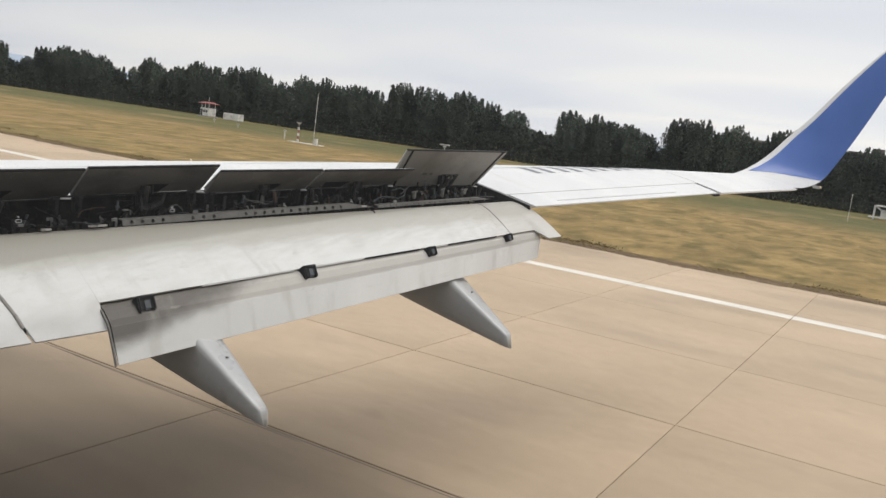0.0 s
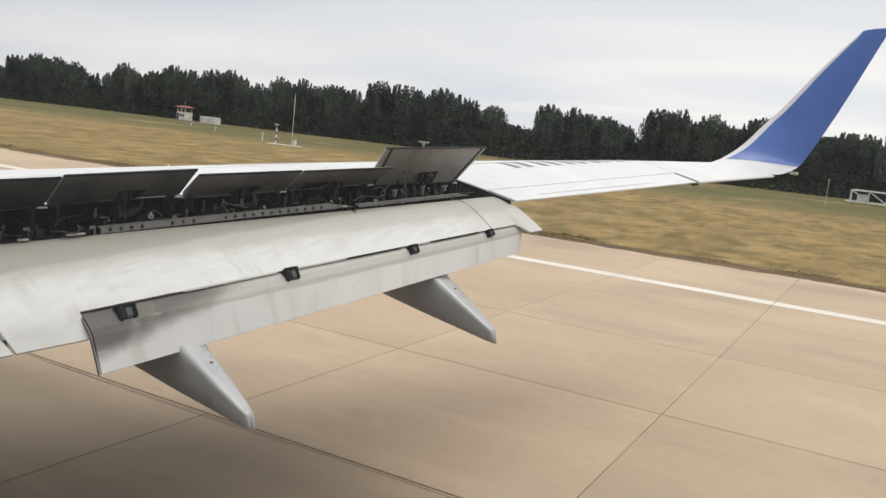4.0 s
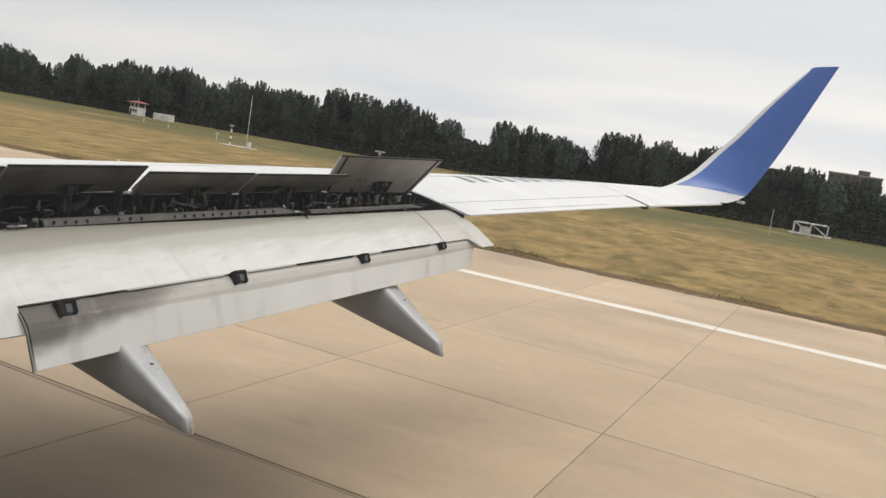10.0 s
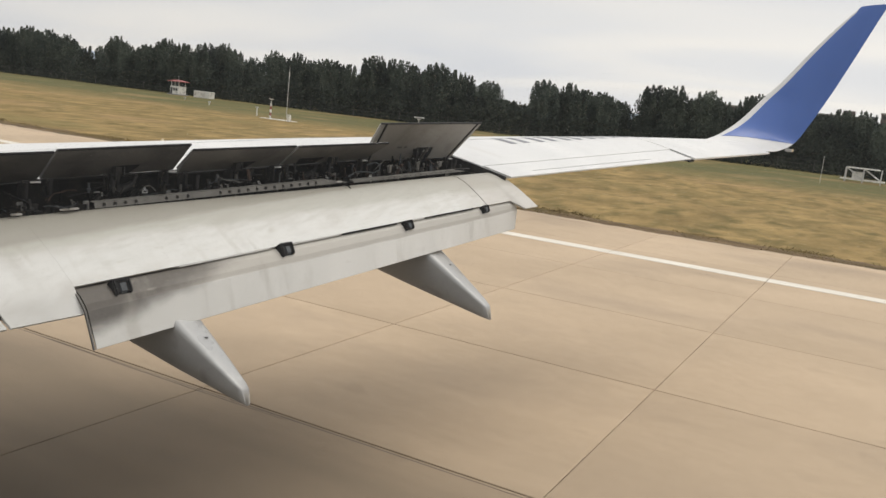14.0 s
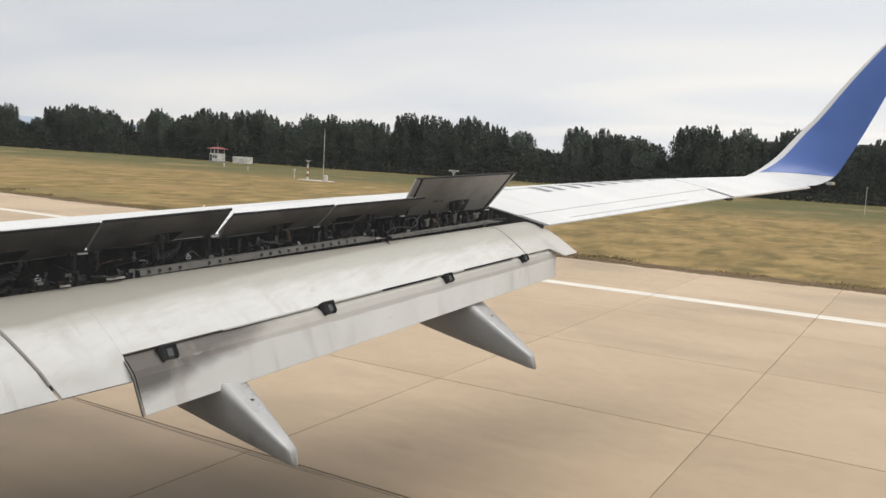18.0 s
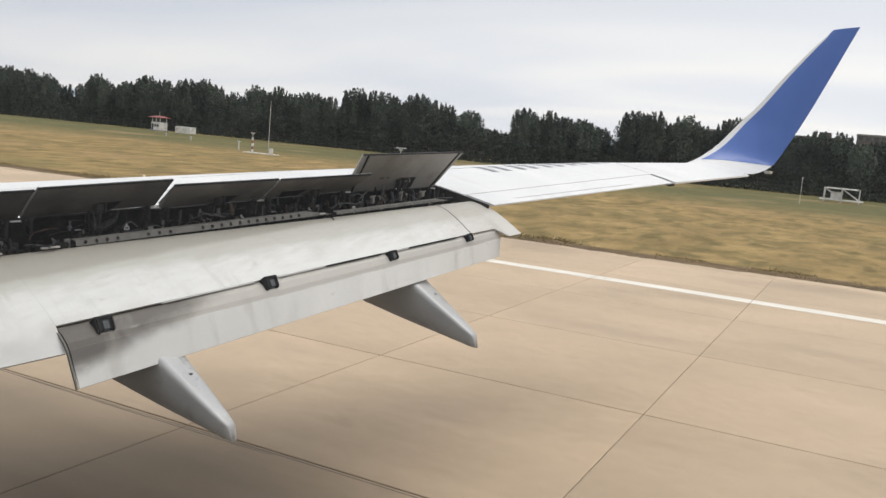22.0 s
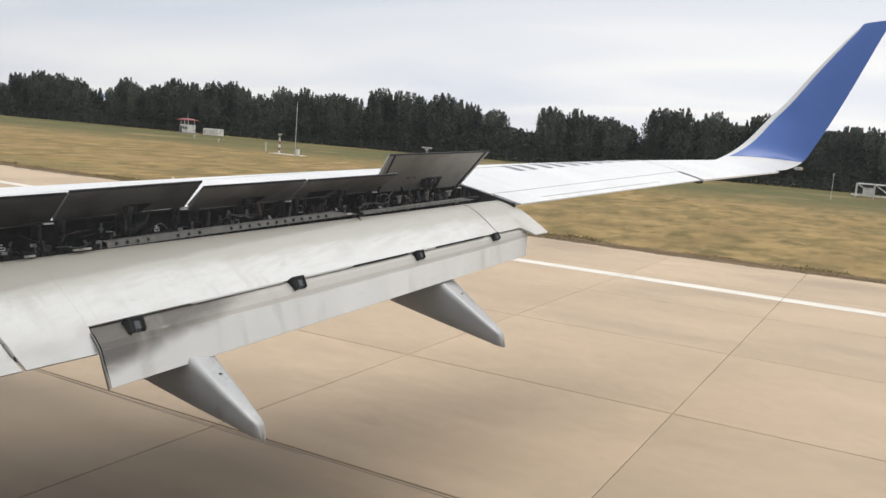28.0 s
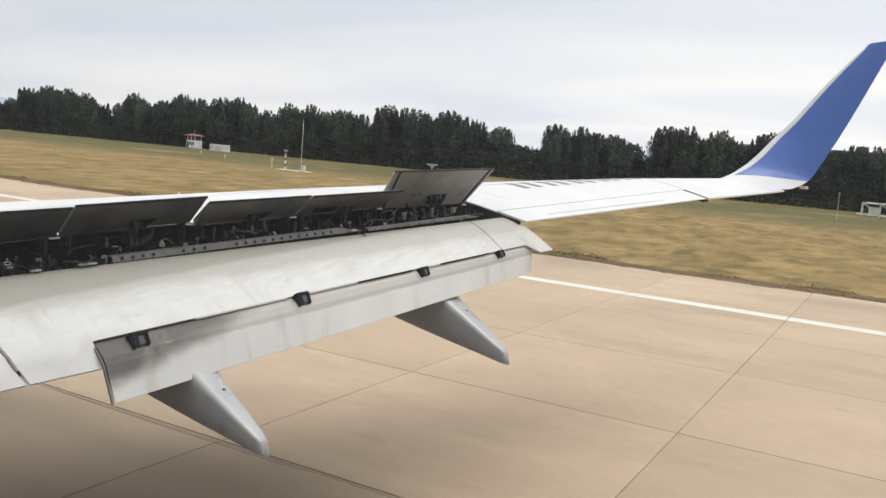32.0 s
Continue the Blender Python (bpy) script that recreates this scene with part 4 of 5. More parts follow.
bm = bmesh.new()
add_rings(bm, [aft_section(5.31 + 4.60 * i / 28) for i in range(29)])
aft_flap = part("aft_flap", bm, AFT_PAINT, plane, "drooped aft flap segment, darker near its inner end", smooth=9)
bm = bmesh.new()
add_slab(bm, [[p + V(-0.012, 0, 0) for p in aft_section(5.3)[:7]], [p + V(-0.012, 0.012, -0.010) for p in aft_section(5.3)[:7]]], (0.012, 0, 0))
part("end_plate", bm, SPOILER_UNDER, aft_flap, "dark end plate")
# black sheet down in the slot, its shade put into the colour
bm = bmesh.new()
add_slab(bm, [[flap_te(x) + V(0, 0.16, -0.03), flap_te(x) + V(0, 0.06, -0.045)] for x in (5.32, 7.0, 8.5, 9.8)], (0, 0, -0.02))
part("slot_shade", bm, BLACK, plane)

# track housings between main and aft flap: black rounded cups
for x, s, drop, proud in ((5.58, 1.0, 0.086, 0.036), (6.96, 0.95, 0.058, 0.026), (8.32, 0.76, 0.060, 0.020), (9.40, 0.64, 0.050, 0.016)):
    c = flap_te(x) + V(0, -0.45, -0.85) * drop + V(0, 0.01, 0)
    out = V(0, -0.80, 0.60).normalized()
    c += out * proud
    dn = V(0, -0.45, -0.85).normalized()
    sp_ = V(1, -0.2885, 0.106).normalized()
    m = Matrix(((sp_.x, out.x, dn.x, c.x), (sp_.y, out.y, dn.y, c.y), (sp_.z, out.z, dn.z, c.z), (0, 0, 0, 1)))
    bm = bmesh.new()
    add_box(bm, (0, -0.032, 0), (0.115 * s, 0.10, 0.105 * s), m, bevel=0.012 * s)
    hb = part("track_housing", bm, BLACK, plane, "black open flap track housing", smooth=40)
    for side in (-1, 1):
        bm = bmesh.new()
        add_box(bm, (side * 0.052 * s, -0.02, 0.004 * s), (0.026 * s, 0.10, (0.118 if side < 0 else 0.100) * s), m, bevel=0.009 * s)
        part("cheek", bm, BLACK, hb, smooth=40)
    bm = bmesh.new()
    add_box(bm, (0, -0.004, -0.045 * s), (0.13 * s, 0.07, 0.022 * s), m, bevel=0.006 * s)
    part("top_bar", bm, BLACK, hb, smooth=40)
    bm = bmesh.new()
    add_box(bm, (0.004 * s, 0.0, 0.008 * s), (0.060 * s, 0.05, 0.078 * s), m, bevel=0.010 * s)
    part("track_end", bm, BLUE_GREY, hb, "dull grey track end", smooth=40)
    # small dark boxes added for a smear of stain spots
    for k in range(4 if 6 < x < 8 else 0):
        bm = bmesh.new()
        q = c + dn * (0.080 + 0.020 * k) * s + sp_ * rnd.uniform(-0.02, 0.02) - out * 0.012
        add_box(bm, q, (0.014, 0.03, 0.012), bevel=0.003)
        part("stain_dot", bm, STEEL, aft_flap)
# main flap rear edge: pale rub strip, open slot's shade as black strips
for xa, xb, mt, dz, lab in ((6.05, 6.85, WING_WHITE, -0.008, "pale rub strip"), (7.06, 7.55, WING_WHITE, -0.008, "pale rub strip"), (7.58, 8.21, BLACK, -0.010, "black strip for the open slot's shade"), (8.38, 8.56, WING_WHITE, -0.008, "pale rub strip"), (8.58, 9.25, BLACK, -0.008, "black strip painting the slot's shade")):
    bm = bmesh.new()
    add_slab(bm, [[flap_te(x) + V(0, -0.004, dz + h) for h in (0.005, -0.005)] for x in (xa, (xa + xb) / 2, xb)], (0, 0.012, 0))
    part("slot_strip", bm, mt, main_flap, lab)
# canoe fairings that hang below the flap
def fairing(te, tip, size, wide):
    bm = bmesh.new()
    rings = []
    prof = [(-1.9, 0.05, 0.12, 0.0), (-1.5, 0.11, 0.30, 0.0), (-0.9, 0.130, 0.56, 0.0), (-0.35, 0.126, 0.490, 0.0), (0.0, 0.116, 0.392, 0.0), (0.35, 0.094, 0.294, 0.0), (0.7, 0.068, 0.198, 0.0), (0.94, 0.046, 0.134, 0.0), (0.985, 0.037, 0.120, -0.004), (1.0, 0.026, 0.104, -0.016)]
    for t, w, h, dz in prof:
        if t >= 0:
            c = te.lerp(tip, t)
        else:
            c = te + (te - tip) * min(-t, 0.7) + V(0, max(0, -t - 0.7) * 0.7, 0)
        w, h = w * wide, h * size
        ring = []
        for px, pz in ((-1, -0.17), (-0.96, -0.08), (-0.86, -0.02), (-0.6, 0.0), (0.6, 0.0), (0.86, -0.02), (0.96, -0.08), (1, -0.17), (0.80, -0.60), (0.60, -0.96), (0.45, -1.0), (-0.45, -1.0), (-0.60, -0.96), (-0.80, -0.60)):
            ring.append(c + V(px * w, (0.35 * pz * h if t > 0.95 else 0.0), pz * h + dz))
        rings.append(ring)
    add_rings(bm, rings)
    ob = part("flap_track_fairing", bm, FAIRING, plane, "grey canoe-shaped flap track fairing", smooth=80)
    bm = bmesh.new()
    q = te.lerp(tip, 0.28) + V(0.02, 0, 0.004)
    add_box(bm, q, (0.018, 0.02, 0.006), pose(0, 0, 0))
    part("drain_scar", bm, STEEL, ob, "small dark chip in the paint")
    return ob


fairing(V(6.0, 4.33, 1.955), V(5.927, 3.69, 1.612), 0.95, 1.10)
fairing(V(8.725, 3.80, 2.30), V(8.575, 3.09, 1.911), 1.06, 1.36)

# ---- fuselage barrel with the window the eye looks through
bm = bmesh.new()
WIN_Y, WIN_Z = (-0.0285, 0.62), (3.42, 3.99)


def hull_angle(z):
    return math.asin((z - AXIS_Z) / HULL_R)


angs = [hull_angle(WIN_Z[0]), hull_angle(WIN_Z[1])]
angs += [angs[1] + (2 * math.pi - (angs[1] - angs[0])) * i / 40 for i in range(1, 40)]
CUT = (WIN_Y[0] - 0.10, WIN_Y[1] + 0.08)
ys = [-11.0, -6.0, -3.0, -1.0, CUT[0], CUT[1], 1.0, 3.0, 6.0, 9.0, 12.0]
grid = [[bm.verts.new((AXIS_X + HULL_R * math.cos(a), y, AXIS_Z + HULL_R * math.sin(a))) for a in angs] for y in ys]
for i in range(len(ys) - 1):
    for j in range(len(angs)):
        k = (j + 1) % len(angs)
        if j == 0 and ys[i] == CUT[0]:
            continue
        bm.faces.new((grid[i][j], grid[i + 1][j], grid[i + 1][k], grid[i][k]))
bm.faces.new(grid[0])
bm.faces.new(grid[-1])
hull = part("fuselage", bm, FUSE_WHITE, plane, "white painted fuselage barrel", smooth=40)
# cabin side wall with the window reveal
bm = bmesh.new()
outer = [(WIN_Y[0] - 0.35, WIN_Z[0] - 0.4), (WIN_Y[1] + 0.35, WIN_Z[0] - 0.4), (WIN_Y[1] + 0.35, WIN_Z[1] + 0.4), (WIN_Y[0] - 0.35, WIN_Z[1] + 0.4)]


def rounded(y0, y1, z0, z1, r, n=6):
    pts = []
    for cy, cz, a0 in ((y1 - r, z0 + r, -90), (y1 - r, z1 - r, 0), (y0 + r, z1 - r, 90), (y0 + r, z0 + r, 180)):
        for i in range(n + 1):
            a = radians(a0 + 90 * i / n)
            pts.append((cy + r * math.cos(a), cz + r * math.sin(a)))
    return pts



def leaned(pts):
    """The window opening leans with the curve of the cabin wall."""
    return [(y + 0.04 * (z - 3.70), z) for y, z in pts]


inner = rounded(WIN_Y[0], WIN_Y[1], WIN_Z[0], WIN_Z[1], 0.07)
inner = leaned(inner)
wide = rounded(WIN_Y[0] - 0.035, WIN_Y[1] + 0.035, WIN_Z[0] - 0.035, WIN_Z[1] + 0.035, 0.09)
wide = leaned(wide)
big = rounded(WIN_Y[0] - 0.4, WIN_Y[1] + 0.4, WIN_Z[0] - 0.4, WIN_Z[1] + 0.4, 0.15)


def bowed(x, pts):
    """The wall follows the curve of the hull."""
    return [V(x + math.sqrt(HULL_R ** 2 - (z - AXIS_Z) ** 2) - math.sqrt(HULL_R ** 2 - 0.35 ** 2), y, z) for y, z in pts]


add_rings(bm, [bowed(1.575, big), bowed(1.575, wide), bowed(1.640, inner), bowed(1.650, inner), bowed(1.650, big)], caps=False)
part("cabin_window_frame", bm, PANEL_TRIM, plane, "taupe plastic cabin window surround", smooth=50)
bm = bmesh.new()
add_slab(bm, [[p for p in bowed(1.6445, [(WIN_Y[0] + (WIN_Y[1] - WIN_Y[0]) * i / 3, WIN_Z[0] + (WIN_Z[1] - WIN_Z[0]) * j / 6) for j in range(7)])] for i in range(4)], (0.002, 0, 0))
pane = part("window_pane", bm, ACRYLIC, plane, "scratched hazy acrylic window pane")
pane.visible_shadow = False
# main landing gear, on which the airplane stands behind the wing root
for gx in (-3.03, 2.69):
    bm = bmesh.new()
    add_tube(bm, (gx, 5.9, 2.4), (gx, 5.9, 0.55), 0.11, 12)
    leg = part("landing_gear_leg", bm, METAL, plane, "main landing gear leg", smooth=40)
    for dx in (-0.43, 0.43):
        bm = bmesh.new()
        rings = []
        for ox, r in ((-0.2, 0.36), (-0.19, 0.48), (-0.12, 0.55), (0.12, 0.55), (0.19, 0.48), (0.2, 0.36)):
            rings.append([V(gx + dx + ox, 5.9 + r * math.cos(2 * math.pi * i / 24), 0.552 + r * math.sin(2 * math.pi * i / 24)) for i in range(24)])
        add_rings(bm, rings)
        part("tyre", bm, BLACK, leg, "black main wheel tyre", smooth=40)

# ---------------------------------------------------------------- ground and runway
bm = bmesh.new()
gx = [-4500, -2000, -800, -300, -100, 0, 33, 60, 100, 150, 220, 300, 500, 800, 1400, 2500, 4500]
gy = [-4500, -2000, -800, -300, -100, -30, 20, 70, 130, 200, 300, 450, 700, 1100, 1800, 2800, 4500]
vs = [[bm.verts.new((x, y, -0.045)) for y in gy] for x in gx]
for i in range(len(gx) - 1):
    for j in range(len(gy) - 1):
        bm.faces.new((vs[i][j], vs[i + 1][j], vs[i + 1][j + 1], vs[i][j + 1]))
ground = new("ground", finish("ground", bm, GRASS))
tagged(ground, "flat mown airfield grass, straw-coloured turning green", "ground", kind="structure")

SLAB, X_JOINT, Y_JOINT, STRIPE_X = 4.46, 8.98, -2.0, 25.65
EDGE = X_JOINT + 5 * SLAB + 1.25
bm = bmesh.new()
add_box(bm, ((EDGE - 40) / 2, 600, -0.03), (EDGE + 40, 2800, 0.02))
runway = new("runway", finish("runway", bm, JOINT))
tagged(runway, "concrete runway of large slabs with dark joints", "runway", kind="structure")


def slab_mesh(w, l):
    b = bmesh.new()
    rings = []
    for inset, z in ((0.0, -0.019), (0.0, -0.006), (0.012, 0.0)):
        rings.append([V(inset, inset, z), V(w - inset, inset, z), V(w - inset, l - inset, z), V(inset, l - inset, z)])
    add_rings(b, rings)
    return finish("slab", b, CONCRETE)


GAP, GAP_X = 0.010, 0.026
full = slab_mesh(SLAB - GAP_X, SLAB - GAP)
edge_slab = slab_mesh(1.25, SLAB - GAP)
for i in range(-2, 5):
    for j in range(-4, 33):
        ob = new("slab", full if i < 5 else edge_slab)
        ob.location = (X_JOINT + i * SLAB + GAP_X / 2, Y_JOINT + j * SLAB + GAP / 2, 0)
        ob.parent = runway
for j in range(-4, 33):
    ob = new("slab", edge_slab)
    ob.location = (X_JOINT + 5 * SLAB + GAP_X / 2, Y_JOINT + j * SLAB + GAP / 2, 0)
    ob.parent = runway
# the rest of the slabs, far ahead and on the other side of the aircraft
verts, faces = [], []


def flat(x0, x1, y0, y1, z=0.0):
    k = len(verts)
    verts.extend([(x0, y0, z), (x1, y0, z), (x1, y1, z), (x0, y1, z)])
    faces.append((k, k + 1, k + 2, k + 3))


for i in range(-10, 6):
    w = SLAB if i < 5 else 1.25
    for j in range(-40, 120):
        if i >= -2 and -4 <= j < 33:
            continue
        flat(X_JOINT + i * SLAB + GAP_X / 2, X_JOINT + i * SLAB + w - GAP_X / 2, Y_JOINT + j * SLAB + GAP / 2, Y_JOINT + (j + 1) * SLAB - GAP / 2)
    flat(X_JOINT + i * SLAB + GAP_X / 2, X_JOINT + i * SLAB + w - GAP_X / 2, Y_JOINT + 120 * SLAB, 1950)
me = bpy.data.meshes.new("far_slabs")
me.from_pydata(verts, [], faces)
me.materials.append(CONCRETE)
ob = new("far_slabs", me)
ob.parent = runway
tagged(ob, kind="stuff")

# painted side stripe
bm = bmesh.new()
for j in range(-6, 60):
    y0, y1 = Y_JOINT + j * SLAB, Y_JOINT + (j + 1) * SLAB
    add_box(bm, (STRIPE_X, (y0 + y1) / 2, 0.004), (0.64, y1 - y0 - 0.02, 0.004))
add_box(bm, (STRIPE_X, (Y_JOINT + 60 * SLAB + 1800) / 2, 0.004), (0.64, 1800 - Y_JOINT - 60 * SLAB, 0.004))
stripe = new("side_stripe", finish("side_stripe", bm, WHITE_LINE))
tagged(stripe, "white painted runway side stripe, lightly worn", "road marking", kind="structure")

# tyre marks along the runway: a broad smeared pair and many thin streaks
rnd = random.Random(11)
for centre, spread, count in ((5.4, 0.8, 9), (8.85, 0.16, 5)):
    bm = bmesh.new()
    for k in range(count):
        x = centre + rnd.gauss(0, spread)
        y0 = rnd.uniform(-10, 40)
        l, w = rnd.uniform(5, 34), rnd.uniform(0.015, 0.06) * rnd.choice((0.6, 1.0, 1.8))
        n, rows = 14, []
        for i in range(n + 1):
            t = i / n
            ww = w * math.sin(math.pi * min(1, max(0.02, t))) ** 0.5 * (0.8 + 0.4 * noise.noise((k, 4 * t, 1)))
            xx = x + 0.003 * l * t + 0.03 * math.sin(3 * t + k)
            rows.append([V(xx - ww / 2, y0 + l * t, 0.0026 + 0.00006 * k), V(xx + ww / 2, y0 + l * t, 0.0026 + 0.00006 * k)])
        add_slab(bm, rows, (0, 0, -0.002))
    marks = new("tyre_marks", finish("tyre_marks", bm, RUBBER_MARK))
    tagged(marks, "dark tyre rubber streaks along the runway concrete", "tyre marks", kind="stuff")

# ragged soil and grass lip that creeps over the concrete edge
bm = bmesh.new()
rows = []
for i in range(1100):
    y = -40 + 0.21 * i
    e = EDGE - 0.25 - 0.9 * max(0, noise.noise((y * 0.11, 3.1, 0))) - 0.45 * abs(noise.noise((y * 0.6, 9.0, 0))) - 0.3 * abs(noise.noise((y * 2.6, 5.0, 0))) + 0.15 * noise.noise((y * 5.0, 1.0, 3.0))
    rows.append([V(e, y, 0.004), V(e + 0.25, y, 0.03), V(EDGE + 0.6 + 0.3 * noise.noise((y * 0.9, 2, 2)), y, 0.03), V(EDGE + 1.1 + 1.2 * noise.noise((y * 0.3, 1, 1)) + 0.6 * noise.noise((y * 1.3, 1, 4)), y, -0.04)])
add_slab(bm, rows, (0, 0, -0.02))
lip = new("soil_edge", finish("soil_edge", bm, SOIL, 60))
tagged(lip, "bare brown soil along the edge of the concrete", "soil", kind="stuff")


def blade_stuff(name, count, seed, where, h0, h1, w, material, label, lean=0.5):
    rnd = random.Random(seed)
    verts, faces = [], []
    for _ in range(count):
        x, y, hs = where(rnd)
        for _k in range(3):
            a = rnd.uniform(0, math.pi)
            h = rnd.uniform(h0, h1) * hs
            dx, dy = w * math.cos(a) * hs, w * math.sin(a) * hs
            lx, ly = rnd.uniform(-lean, lean) * h, rnd.uniform(-lean, lean) * h
            ox, oy = rnd.uniform(-0.08, 0.08), rnd.uniform(-0.08, 0.08)
            k = len(verts)
            verts.extend([(x + ox - dx, y + oy - dy, -0.05), (x + ox + dx, y + oy + dy, -0.05), (x + ox + lx, y + oy + ly, h - 0.03)])
            faces.append((k, k + 1, k + 2))
    me = bpy.data.meshes.new(name)
    me.from_pydata(verts, [], faces)
    me.materials.append(material)
    return tagged(new(name, me), label, "grass", kind="stuff")


def near_edge(r):
    y = r.uniform(-10, 56)
    g = max(0.05, noise.noise((y * 0.35, 4.4, 0)) + 0.35)
    return EDGE - 0.25 + abs(r.gauss(0, 0.35 + 0.9 * g)), y, r.uniform(0.4, 0.7 + 0.3 * g)


blade_stuff("edge_grass", 40000, 3, near_edge, 0.03, 0.15, 0.04, TUFT, "dry brown-green tufts along the runway edge", 1.4)


# ---------------------------------------------------------------- trees
rnd = random.Random(21)


def crown_mesh(seed, h, w, plumes, count):
    """A crown of upright leafy plumes that fan out of the trunk under a domed top, with gaps between their tips."""
    r = random.Random(seed)
    verts, faces, stems = [], [], []
    for k in range(plumes):
        a = 2.4 * k + r.uniform(-0.5, 0.5)
        q = math.sqrt((k + 0.5) / plumes) * r.uniform(0.8, 1.05)
        reach = 0.5 * w * q
        top = h * (1.0 - 0.24 * q ** 3) * r.uniform(0.88, 1.0)
        low = h * (0.05 + 0.20 * (1 - q) * r.random())
        rad = w * r.uniform(0.13, 0.22)
        stems.append((math.cos(a), math.sin(a), reach, low, top, rad, (top - low) * rad))
    # short side sprays low on the crown and on its shoulders
    for k in range(plumes):
        ca, sa, reach, low, top, rad, _w = r.choice(stems)
        z = low + (top - low) * r.uniform(0.15, 0.75)
        a = math.atan2(sa, ca) + r.uniform(-0.9, 0.9)
        stems.append((math.cos(a), math.sin(a), reach * r.uniform(0.95, 1.2), z, min(h * 0.96, z + h * r.uniform(0.12, 0.22)), rad * 0.75, h * 0.17 * rad))

    for ca, sa, reach, low, top, rad, _w in r.choices(stems, [q[6] for q in stems], k=count):
        t = r.random() ** 0.9
        out = reach * (0.45 + 0.55 * t ** 0.8)
        prof = rad * min(1.0, 0.45 + 2.2 * t) * (1.0 - t ** 2.2) ** 0.6 * (1.0 + 0.22 * math.sin(17 * t + 9 * ca))
        a = r.uniform(0, 2 * math.pi)
        f = 0.45 + 0.60 * r.random() + 0.35 * r.random() ** 8
        d = Vector((math.cos(a), math.sin(a), 0.35))
        c = Vector((ca * out + prof * f * d.x, sa * out + prof * f * d.y, low + (top - low) * t))
        s = r.uniform(0.09, 0.22)
        n = (d + Vector((r.uniform(-0.8, 0.8), r.uniform(-0.8, 0.8), r.uniform(-0.4, 1.0)))).normalized()
        u = n.cross(Vector((r.uniform(-0.9, 0.9), r.uniform(-0.9, 0.9), 1))).normalized()
        v = n.cross(u)
        if v.z < 0:
            v = -v
        k = len(verts)
        verts.extend([tuple(c - u * s * 0.45 - v * s * 0.7), tuple(c + u * s * 0.5 - v * s * 0.3), tuple(c + v * s * 0.9 + u * 0.25 * s), tuple(c - u * s * 0.5 + v * s * 0.5)])
        faces.append((k, k + 1, k + 2, k + 3))
    me = bpy.data.meshes.new("crown")
    me.from_pydata(verts, [], faces)
    me.materials.append(LEAF)
    return me


def tree_proto(seed, h, w, plumes, count):
    r = random.Random(seed + 100)
    t = thing("poplar_tree", "dark green poplar tree in a dense wind-break row", "tree", "trees of the wind-break")
    bm = bmesh.new()
    add_tube(bm, (0, 0, -0.1), (0.1, 0, h * 0.8), 0.18, 8, 0.04)
    for k in range(9):
        z = h * (0.12 + 0.07 * k)
        a = r.uniform(0, 6.28)
        add_tube(bm, (0.05, 0, z), (w * 0.32 * math.cos(a), w * 0.32 * math.sin(a), z + h * 0.22), 0.055, 5, 0.015)
    part("trunk", bm, BARK, t)
    ob = new("crown", crown_mesh(seed, h, w, plumes, count))
    ob.parent = t
    return t


PROTOS = [tree_proto(1, 10.2, 5.4, 30, 15000), tree_proto(2, 9.8, 4.6, 24, 12000), tree_proto(3, 10.6, 6.4, 38, 19000), tree_proto(4, 10.3, 3.9, 18, 10000), tree_proto(5, 9.4, 5.8, 30, 15000)]
TREE_X = 140.0
y, first = -36.0, set()
while y < 440:
    k = rnd.choice((0, 0, 1, 1, 2, 3, 3, 4))
    size = 1.0 + 0.10 * noise.noise((y * 0.026, 0.3, 0)) + rnd.uniform(-0.06, 0.06)
    size *= 0.92 if y < 12 else 1.02 + 0.08 * min(1.0, max(0.0, (y - 40) / 100))
    opening = y > 12 and noise.noise((y * 0.07, 7.7, 0)) > 0.27
    if not opening:
        m = pose(TREE_X + rnd.uniform(-2.0, 3.0), y, -0.04, 0, 0, rnd.uniform(0, 360)) @ Matrix.Diagonal((size * rnd.uniform(0.9, 1.15), size, size * rnd.uniform(0.94, 1.06), 1))
        p = PROTOS[k]
        if k not in first:
            first.add(k)
            p.matrix_basis = m
        else:
            c = copy_thing(p, Matrix())
            c.matrix_basis = m
    y += rnd.uniform(1.7, 3.5) if y < 210 else rnd.uniform(2.8, 5.0)


# a second, looser row behind
y = -32.0
while y < 280:
    size = 0.88 + 0.10 * noise.noise((y * 0.036, 5.3, 0)) + rnd.uniform(-0.07, 0.07)
    if y < 12:
        size *= 0.88
    if y > 12 and noise.noise((y * 0.07, 7.7, 0)) > 0.30:
        size *= 0.62
    c = copy_thing(rnd.choice(PROTOS), Matrix())
    c.matrix_basis = pose(TREE_X + 8 + rnd.uniform(-2.0, 3.0), y, -0.04, 0, 0, rnd.uniform(0, 360)) @ Matrix.Diagonal((size * 1.1, size * 1.1, size, 1))
    y += rnd.uniform(2.8, 5.2)


def leaf_belt(name, count, seed, where, s0, s1, material, label, category):
    r = random.Random(seed)
    verts, faces = [], []
    for _ in range(count):
        c = Vector(where(r))
        s = r.uniform(s0, s1)
        u = Vector((r.uniform(-1, 1), r.uniform(-1, 1), r.uniform(-0.4, 0.4))).normalized()
        v = Vector((r.uniform(-0.5, 0.5), r.uniform(-0.5, 0.5), 1)).normalized()
        k = len(verts)
        verts.extend([tuple(c - u * s), tuple(c + u * s * 0.8 - v * 0.3 * s), tuple(c + v * s), tuple(c - u * 0.6 * s + v * 0.7 * s)])
        faces.append((k, k + 1, k + 2, k + 3))
    me = bpy.data.meshes.new(name)
    me.from_pydata(verts, [], faces)
    me.materials.append(material)
    return tagged(new(name, me), label, category, kind="stuff")


